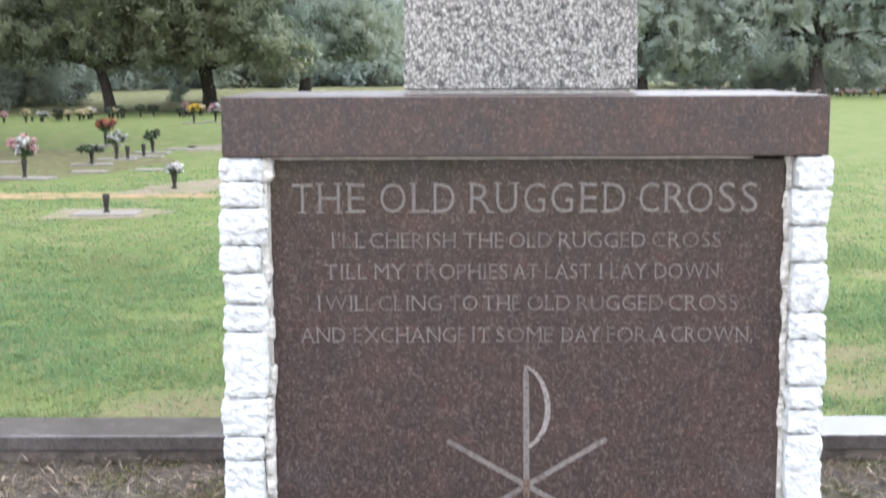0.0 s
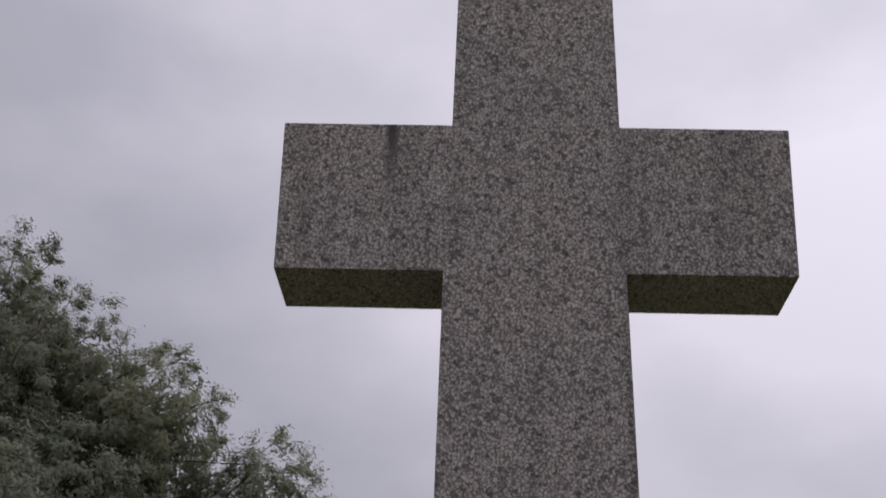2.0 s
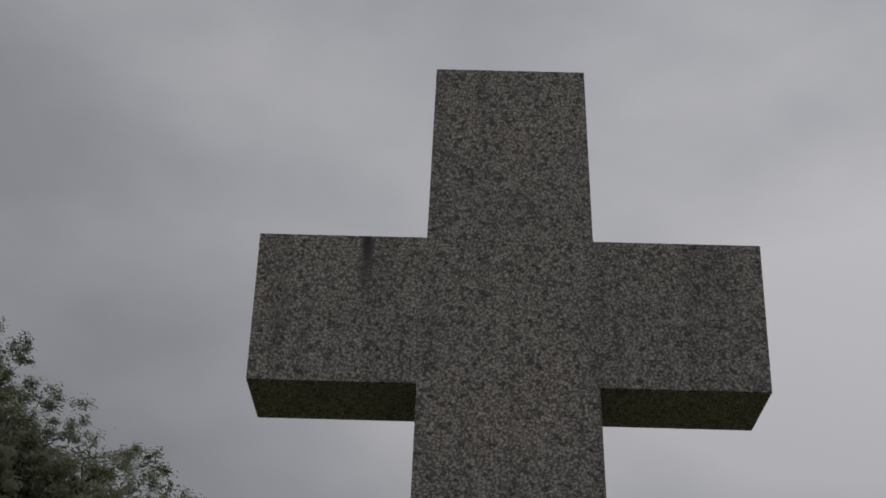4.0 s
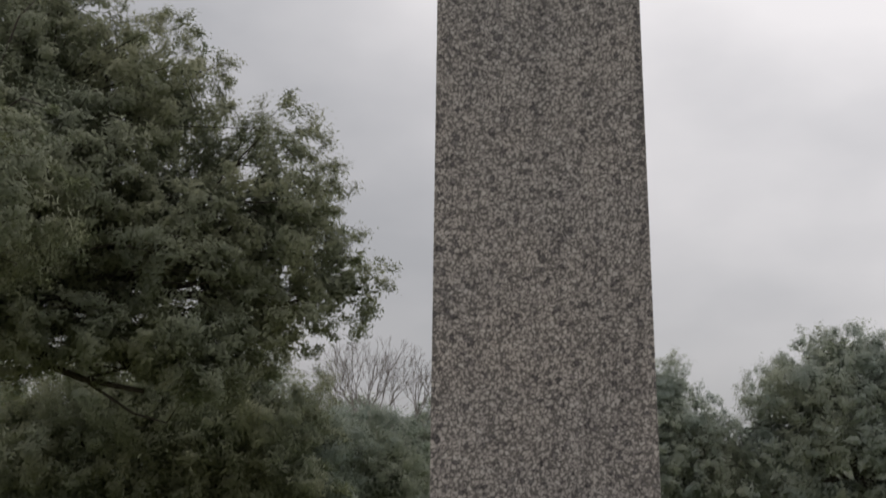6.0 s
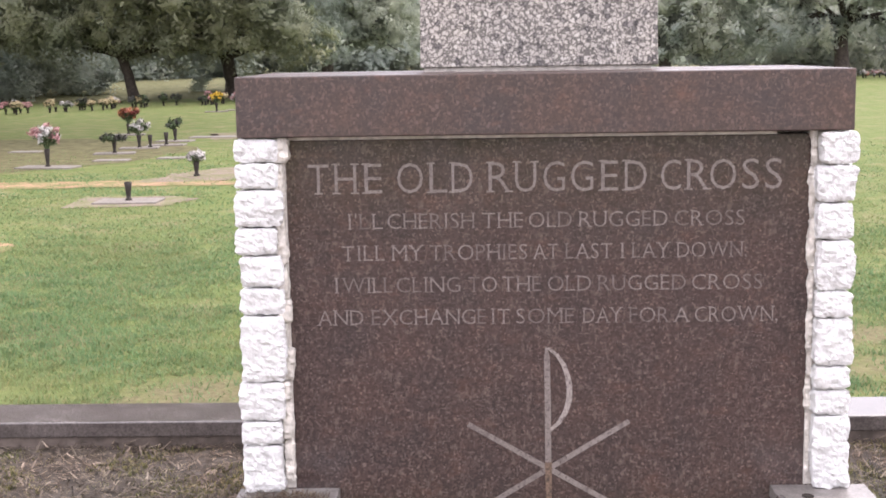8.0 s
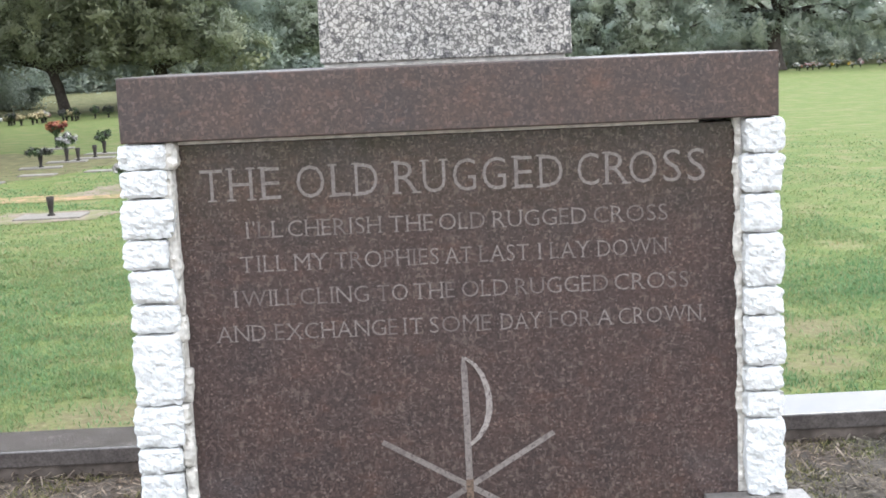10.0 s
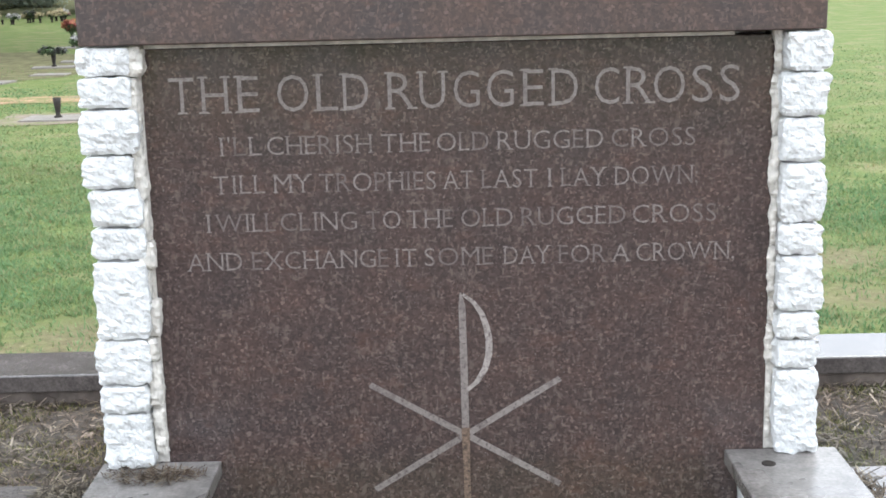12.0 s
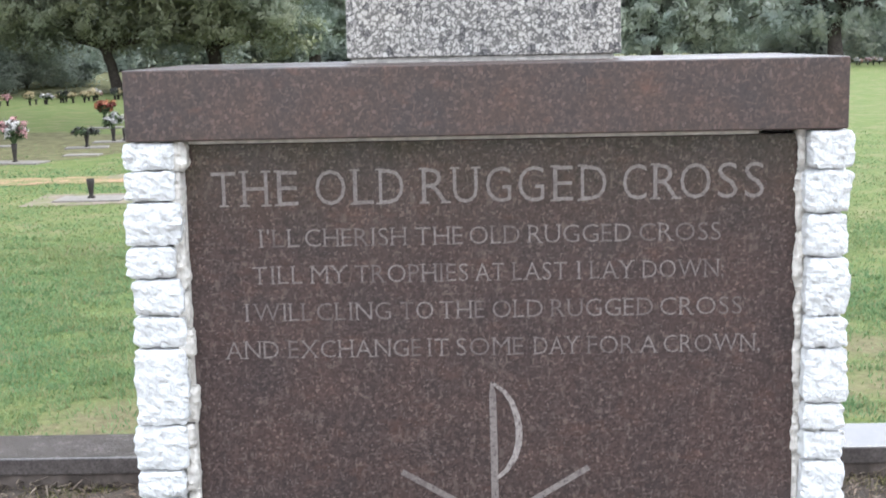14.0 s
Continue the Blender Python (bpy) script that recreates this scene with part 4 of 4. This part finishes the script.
# the near live oak that hangs in over the graves
tree("live_oak", -14.3, 23.0, 3.5, 0.5, [
    (6.6, -2.2, 4.6, 1.6, 1.6, 0.6), (4.2, -2.6, 4.5, 1.9, 1.7, 0.7), (8.6, -2.0, 3.9, 1.2, 1.2, 0.45),
    (9.7, -1.0, 7.4, 1.9, 2.0, 2.4), (9.6, -1.0, 5.3, 1.6, 1.6, 1.0), (8.6, -1.4, 4.4, 1.6, 1.5, 0.7), (11.2, -1.0, 6.0, 1.0, 1.1, 1.1),
    (7.2, -1.0, 9.7, 1.8, 2.1, 2.3),
    (5.0, -1.0, 10.8, 1.9, 2.3, 2.4),
    (2.0, -0.5, 12.2, 3.0, 3.0, 3.2),
    (-1.7, 0.0, 11.5, 3.6, 3.4, 3.4),
    (7.8, -1.7, 6.5, 2.2, 2.2, 1.8),
    (5.5, -2.2, 7.8, 2.6, 2.4, 2.2),
    (3.3, -2.8, 8.2, 3.0, 2.6, 2.6),
    (7.7, -2.0, 4.9, 1.8, 1.8, 0.7),
    (4.8, -2.5, 5.2, 2.4, 2.0, 0.9),
    (4.8, -6.5, 6.6, 2.6, 2.4, 2.0), (2.0, -7.0, 8.0, 3.2, 3.0, 2.6), (-2.0, -6.0, 7.0, 3.6, 3.0, 2.4), (1.3, -3.0, 5.6, 3.4, 3.0, 1.8),
    (-3.7, -1.5, 7.5, 4.0, 3.6, 3.2),
    (3.8, 3.0, 7.4, 3.2, 2.6, 2.0),
    (0.3, 4.0, 8.5, 4.0, 3.0, 3.0)],
    24.0, 125, 0.37, 0.060, M_OAK, 41, "large dark green live oak spreading over the graves", thin=True, spray=0.75)

# oaks along the edge of the lawn, their skirts hanging low
def skirt(wide, low, n, seed):
    """Low hanging lobes round a crown."""
    rng = random.Random(seed)
    return [(wide * (2 * (k + 0.5) / n - 1), -0.3 - 0.5 * math.sin(math.pi * (k + 0.5) / n), low + rng.uniform(0, 0.5) + 0.35 * math.sin(math.pi * (k + 0.5) / n), 1.3, 0.9, rng.uniform(0.6, 0.95)) for k in range(n)]


tree("live_oak", -11.2, 38.2, 1.5, 0.165, [
    (0, 0, 5.0, 4.0, 3.4, 2.2), (-4.0, 0.5, 4.4, 3.2, 2.8, 2.0), (3.4, -0.3, 4.6, 2.8, 2.8, 2.0), (1.4, -1.2, 3.2, 2.8, 1.8, 1.2), (-3.0, -1.2, 3.0, 2.6, 1.8, 1.2),
    (-5.4, -0.8, 2.4, 2.2, 1.6, 1.0), (4.4, -0.5, 2.7, 1.6, 1.6, 1.0), (-1.6, -1.0, 2.3, 1.2, 1.0, 0.5), (2.4, -1.0, 2.3, 1.4, 1.0, 0.5)] + skirt(6.2, 1.55, 13, 1),
    10, 160, 0.6, 0.072, M_OAK, 42, "dark spreading oak with a forked trunk", base_lean=(-0.4, 0))
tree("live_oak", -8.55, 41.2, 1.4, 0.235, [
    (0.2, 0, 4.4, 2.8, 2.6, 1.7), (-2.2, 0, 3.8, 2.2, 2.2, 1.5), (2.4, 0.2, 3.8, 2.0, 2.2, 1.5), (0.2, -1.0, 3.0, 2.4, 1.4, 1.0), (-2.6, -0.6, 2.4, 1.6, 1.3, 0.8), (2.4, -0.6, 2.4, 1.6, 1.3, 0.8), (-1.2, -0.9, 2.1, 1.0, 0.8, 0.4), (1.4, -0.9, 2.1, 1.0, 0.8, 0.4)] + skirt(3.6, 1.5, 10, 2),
    10, 150, 0.55, 0.072, M_HAZED_OAK, 43, "dark green oak at the lawn's edge", base_lean=(-0.2, 0))
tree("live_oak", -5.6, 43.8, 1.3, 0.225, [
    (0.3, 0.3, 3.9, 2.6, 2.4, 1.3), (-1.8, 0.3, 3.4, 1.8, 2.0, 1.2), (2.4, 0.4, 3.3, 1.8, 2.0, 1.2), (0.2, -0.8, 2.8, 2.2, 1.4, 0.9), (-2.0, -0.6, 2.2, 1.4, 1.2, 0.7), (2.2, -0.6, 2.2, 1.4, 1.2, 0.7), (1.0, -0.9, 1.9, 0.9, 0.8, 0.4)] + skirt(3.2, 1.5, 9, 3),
    11, 150, 0.5, 0.070, M_HAZED_OAK, 44, "low grey-green oak at the lawn's edge")
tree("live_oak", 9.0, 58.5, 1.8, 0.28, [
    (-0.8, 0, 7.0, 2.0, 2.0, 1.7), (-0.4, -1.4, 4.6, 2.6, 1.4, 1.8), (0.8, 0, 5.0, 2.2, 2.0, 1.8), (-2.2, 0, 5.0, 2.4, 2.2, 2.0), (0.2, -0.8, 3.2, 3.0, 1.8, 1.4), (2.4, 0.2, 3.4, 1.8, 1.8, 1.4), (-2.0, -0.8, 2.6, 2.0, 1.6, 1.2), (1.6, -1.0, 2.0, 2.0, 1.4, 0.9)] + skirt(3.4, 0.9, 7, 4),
    13, 100, 0.55, 0.092, M_PALE_HAZED_OAK, 45, "grey-green oak behind the far graves")
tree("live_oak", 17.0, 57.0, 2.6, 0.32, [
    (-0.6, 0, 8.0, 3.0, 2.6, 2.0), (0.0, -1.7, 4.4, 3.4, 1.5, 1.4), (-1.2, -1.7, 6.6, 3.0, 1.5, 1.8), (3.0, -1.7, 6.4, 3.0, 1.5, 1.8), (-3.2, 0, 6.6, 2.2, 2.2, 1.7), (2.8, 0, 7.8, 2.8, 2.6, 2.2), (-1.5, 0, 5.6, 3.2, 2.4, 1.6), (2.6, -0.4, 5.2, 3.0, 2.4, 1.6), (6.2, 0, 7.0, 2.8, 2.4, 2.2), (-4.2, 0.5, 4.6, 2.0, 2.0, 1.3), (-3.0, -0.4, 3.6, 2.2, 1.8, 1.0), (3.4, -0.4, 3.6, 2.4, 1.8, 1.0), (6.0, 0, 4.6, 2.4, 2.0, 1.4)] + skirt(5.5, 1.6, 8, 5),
    13, 100, 0.55, 0.092, M_PALE_HAZED_OAK, 46, "tall dark oak with a straight trunk beyond the lawn")


def bare_tree(x, y, height, seed):
    rng = np.random.default_rng(seed)
    e = thing("bare_tree", x, y, bank(x, y), "leafless grey tree with fine upright twigs", "tree")
    V, F = [], []

    def grow(path, radii, segs=4):
        v, f = tube(path, radii, segs)
        n = len(V)
        V.extend(v)
        F.extend([[i + n for i in q] for q in f])

    def fork(p, d, length, r, depth):
        q = p + d * length
        grow(bent(p, q, rng, 0.05, 4), list(np.linspace(r, r * 0.6, 4)))
        if depth:
            for _ in range(rng.integers(2, 4)):
                nd = d + rng.normal(0, 0.36, 3) + np.array([0, 0, 0.16])
                fork(q, nd / np.linalg.norm(nd), length * rng.uniform(0.66, 0.88), r * 0.64, depth - 1)

    fork(np.array([0, 0, -0.1]), np.array([0, 0, 1.0]), height * 0.27, 0.11, 6)
    raw("branch_work", V, F, M_TWIG, e, "bare grey branches and twigs")


bare_tree(-5.8, 66.0, 9.8, 61)
bare_tree(-3.4, 66.5, 9.2, 62)
bare_tree(-8.0, 67.0, 9.6, 63)


def woods():
    """The far belt of trees: uneven mounds of leaf clumps behind the lawn."""
    rng = np.random.default_rng(77)
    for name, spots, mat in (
        ("far_woods", [(-50, 56, 10), (-44, 50, 9), (-38, 54, 9.5), (-33, 47, 7.5), (-29, 52, 8.5), (-25, 45, 6.2), (-22, 50, 7), (-19.5, 44.5, 5.0), (-22, 41, 3.6), (-27, 41, 4.4), (-18.2, 41.5, 3.4), (-16.6, 43.5, 3.0), (-20, 39.5, 2.8), (-26, 62, 9), (-21, 66, 8.5), (-16, 69, 8), (-11.5, 68, 7.6), (-7.5, 69, 7.4), (-3.5, 68, 7.2), (0, 69, 7.4), (-18.5, 58, 5.5), (-23, 47.5, 3.6), (-19.5, 48.5, 3.4), (-16, 50.5, 3.6), (-12.5, 52, 3.4), (-9, 53, 3.4), (-5.5, 54, 3.5), (-2, 55.5, 3.4), (1, 57, 3.4)], M_HAZED_OAK),
        ("far_woods", [(2, 64, 6.5), (6.5, 68, 7), (11, 70, 5.4), (15, 66, 5.2), (20, 70, 7.5), (25, 66, 9), (31, 70, 9.5), (37, 66, 9), (44, 70, 10), (52, 72, 10), (13.2, 62, 4.0), (18, 62, 3.8), (23, 63, 4.2)], M_PALE_HAZED_OAK)):
        belts = {"near": ([], [], []), "far": ([], [], [])}
        for x, y, h in spots:
            centres, radii, out = belts["near" if y < 47 and x > -24 else "far"]
            k = int(24 * h)
            d = rng.normal(0, 1, (k, 3))
            d /= np.linalg.norm(d, axis=1)[:, None]
            d[:, 2] = np.abs(d[:, 2]) * 0.9
            lump = np.array([1 + 0.3 * noise.noise(tuple(v * 2 + x)) for v in d])
            r = np.array([3.2, 2.4, h * 0.62]) * (lump * rng.uniform(0.7, 1.0, k))[:, None]
            p = np.array([x, y, h * 0.34 + bank(x, y)]) + d * r
            m = 90 if h < 4 else 34
            low = np.stack([x + rng.uniform(-3, 3, m), y - rng.uniform(0.4, 2.6, m), rng.uniform(0.1, h * 0.45, m) + bank(x, y - 2)], 1)
            centres.extend([*p, *low])
            radii.extend(rng.uniform(0.5, 1.0, k + m))
            out.extend([*d, *[(0, -0.3, 0.2)] * m])
        sets = [leaves(c, r, n, size, rng, 0.75, 0.6, o) for (c, r, o), n, size in ((belts["near"], 170, 0.085), (belts["far"], 78, 0.150)) if c]
        starts = np.cumsum([0] + [len(q[0]) for q in sets])
        whole = (np.concatenate([q[0] for q in sets]), np.concatenate([q[1] + a for q, a in zip(sets, starts)]), np.concatenate([q[2] for q in sets]))
        tagged(foliage(name, whole, mat), "belt of dense grey-green trees beyond the lawn", "woods", kind="stuff")
    # a curved sheet added behind the belt stands for its shaded depth
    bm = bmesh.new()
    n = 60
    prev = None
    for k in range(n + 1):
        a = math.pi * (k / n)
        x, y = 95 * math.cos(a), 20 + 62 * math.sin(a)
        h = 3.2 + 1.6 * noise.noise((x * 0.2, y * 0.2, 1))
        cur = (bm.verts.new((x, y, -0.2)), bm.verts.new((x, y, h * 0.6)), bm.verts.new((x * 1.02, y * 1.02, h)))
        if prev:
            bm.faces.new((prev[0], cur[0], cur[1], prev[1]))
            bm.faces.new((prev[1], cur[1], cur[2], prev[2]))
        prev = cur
    tagged(part("backdrop", bm, M_HAZED_OAK), "added sheet standing for the shaded depth of the woods", "woods", kind="structure")


woods()


def shrubs():
    rng = np.random.default_rng(5)
    for x, y, h in ((-13.4, 42.5, 1.0), (-10.2, 43.0, 1.3), (-15.8, 43, 1.2), (-17.4, 41.5, 1.5)):
        e = thing("shrub", x, y, bank(x, y), "small green shrub in the meadow", "shrub", "meadow shrubs")
        c = np.stack([rng.normal(0, h * 0.25, 26), rng.normal(0, h * 0.25, 26), rng.uniform(0.1, h, 26)], 1)
        foliage("foliage", leaves(c, rng.uniform(0.15, 0.3, 26), 90, 0.07, rng), M_HAZED_OAK, e)


shrubs()

# ---- graves ----
PETALS = {}


def petal_mat(name, colour):
    if name not in PETALS:
        k = Mat(name + "_petals", 0.7, 0.2)
        r = k.random("island")
        k.base(k.ramp(r, [(0.0, tuple(c * 0.45 for c in colour)), (0.4, colour), (1.0, tuple(min(0.9, c * 1.25 + 0.05) for c in colour))]))
        PETALS[name] = k.m
    return PETALS[name]


COLOURS = {"pink": (0.44, 0.24, 0.24), "white": (0.42, 0.40, 0.38), "red": (0.22, 0.05, 0.04), "orange": (0.38, 0.15, 0.07), "yellow": (0.55, 0.36, 0.03), "green": (0.06, 0.09, 0.035), "dark": (0.035, 0.035, 0.028), "cream": (0.46, 0.38, 0.22)}


def grave_vase(x, y, colours, height, spread, bloom, label, seed, marker=(0.62, 0.36), vase_h=0.24, group="graves with flower vases", name="grave_vase"):
    """A flush marker, a bronze vase on it and its flowers."""
    rng = np.random.default_rng(seed)
    e = thing(name, x, y, 0, label, "grave vase", group, rng.uniform(-12, 12))
    if marker:
        part("marker", box(-marker[0] / 2, marker[0] / 2, -marker[1] / 2, marker[1] / 2, -0.02, 0.022, 0.006), M_PALE, e, "pale flush stone marker")
    part("vase", lathe([(0.038, 0.018), (0.040, 0.032), (0.022, 0.046), (0.024, 0.08), (0.031, vase_h * 0.6), (0.041, vase_h), (0.035, vase_h + 0.002), (0.028, vase_h - 0.03)], 14), M_BRONZE, e, "dark bronze vase", True)
    if colours:
        # stems
        V, F = [], []
        heads = []
        for k in range(bloom):
            a, r = rng.uniform(0, 2 * math.pi), spread * rng.random() ** 0.6
            p = np.array([r * math.cos(a), r * math.sin(a), vase_h + (height - vase_h) * rng.uniform(0.35, 1.0) * (1 - 0.25 * (r / spread) ** 2)])
            heads.append(p)
            v, f = tube([(0, 0, vase_h - 0.03), (p[0] * 0.4, p[1] * 0.4, (p[2] + vase_h) / 2), p], [0.006, 0.005, 0.004], 4)
            n = len(V)
            V += v
            F += [[i + n for i in q] for q in f]
        raw("stem_bunch", V, F, petal_mat("green", COLOURS["green"]), e)
        groups = np.array_split(np.array(heads), len(colours))
        for col, g in zip(colours, groups):
            if len(g):
                tagged(foliage("bloom_mass", leaves(g, np.full(len(g), 0.058), 36, 0.034, rng, 0.8), petal_mat(col, COLOURS[col]), e, col + " artificial blooms"), kind="stuff")
        tagged(foliage("greenery", leaves(np.array(heads) * (0.8, 0.8, 0.9), np.full(len(heads), 0.06), 16, 0.035, rng, 0.8), petal_mat("green", COLOURS["green"]), e), kind="stuff")
    return e


grave_vase(-3.75, 9.30, (), 0, 0, 0, "empty dark bronze vase on a pale flush marker", 1, (0.66, 0.42), 0.21)
grave_vase(-3.61, 11.94, ("white",), 0.33, 0.10, 12, "small white bouquet in a vase on a stone ledger", 2, None, 0.20)
grave_vase(-5.98, 13.54, ("pink", "white", "pink"), 0.58, 0.18, 34, "full pink and white bouquet in a bronze vase", 3, (0.8, 0.4), 0.26)
grave_vase(-5.72, 15.9, ("dark", "green"), 0.30, 0.18, 14, "drooping dark faded bouquet in a bronze vase", 4, (0.62, 0.36), 0.22)
grave_vase(-5.62, 17.0, ("white", "green"), 0.46, 0.17, 18, "grey-white faded bouquet in a bronze vase", 5, (0.62, 0.36), 0.22)
grave_vase(-5.44, 17.0, (), 0, 0, 0, "empty dark bronze vase on a flush marker", 6, None, 0.22)
grave_vase(-5.32, 17.6, (), 0, 0, 0, "empty dark bronze vase on a flush marker", 7, (0.62, 0.36), 0.22)
grave_vase(-5.40, 18.6, ("dark", "green"), 0.42, 0.13, 18, "dark dried bouquet in a bronze vase", 8, (0.62, 0.36), 0.22)
grave_vase(-6.75, 20.6, ("red", "orange"), 0.55, 0.18, 30, "tall red and orange bouquet in a bronze vase", 9, (0.62, 0.36), 0.22)
grave_vase(-6.92, 30.0, ("yellow",), 0.52, 0.17, 30, "bright yellow bouquet in a bronze vase", 10, (0.62, 0.36), 0.24)
grave_vase(-6.5, 30.8, ("pink", "white"), 0.50, 0.15, 24, "pale pink bouquet in a bronze vase", 11, (0.62, 0.36), 0.24)

for k, (mx, my, w, d) in enumerate(((-5.4, 14.6, 0.5, 0.3), (-4.6, 14.9, 0.4, 0.3), (-4.9, 19.6, 0.9, 0.4), (-4.2, 20.2, 0.7, 0.4), (-7.3, 16.5, 0.5, 0.3))):
    ob = part("grave_marker", box(mx - w / 2, mx + w / 2, my - d / 2, my + d / 2, -0.02, 0.018, 0.006), M_PALE)
    tagged(ob, "pale flush stone grave marker in the grass", "grave marker", "flush grave markers")


def flower_row(points, n, seed, mix):
    rng = np.random.default_rng(seed)
    pts = np.array(points, float)
    for k in range(n):
        t = (k + rng.uniform(0.1, 0.9)) / n * (len(pts) - 1)
        i = min(int(t), len(pts) - 2)
        p = pts[i] + (pts[i + 1] - pts[i]) * (t - i) + rng.normal(0, 0.25, 2)
        cols = mix[rng.integers(0, len(mix))]
        words = "small " + " and ".join(cols) + " bouquet in a bronze vase" if cols else "empty dark bronze vase on the lawn"
        grave_vase(p[0], p[1], cols, rng.uniform(0.24, 0.42), rng.uniform(0.09, 0.18), int(rng.integers(12, 24)), words, 100 * seed + k, None, 0.14, "far row of grave flowers", "grave_flowers")


MIX = [("pink",), ("cream",), ("dark",), ("dark", "green"), ("pink", "white"), ("white",), ("dark", "green"), ("pink", "cream"), ("dark", "white"), ("dark",), (), ()]
flower_row([(-15.0, 29.5), (-12.3, 30.2), (-10.2, 33.2), (-7.5, 35.4), (-3.8, 40.3), (-1.4, 41.6)], 84, 3, MIX)
flower_row([(6.0, 52.0), (11.5, 54.5), (14.5, 53.0), (18.0, 55.0), (24.0, 56.0)], 40, 4, [("white",), ("pink", "white"), ("white", "pink"), ("orange", "white"), ("yellow", "white"), ("white",)])
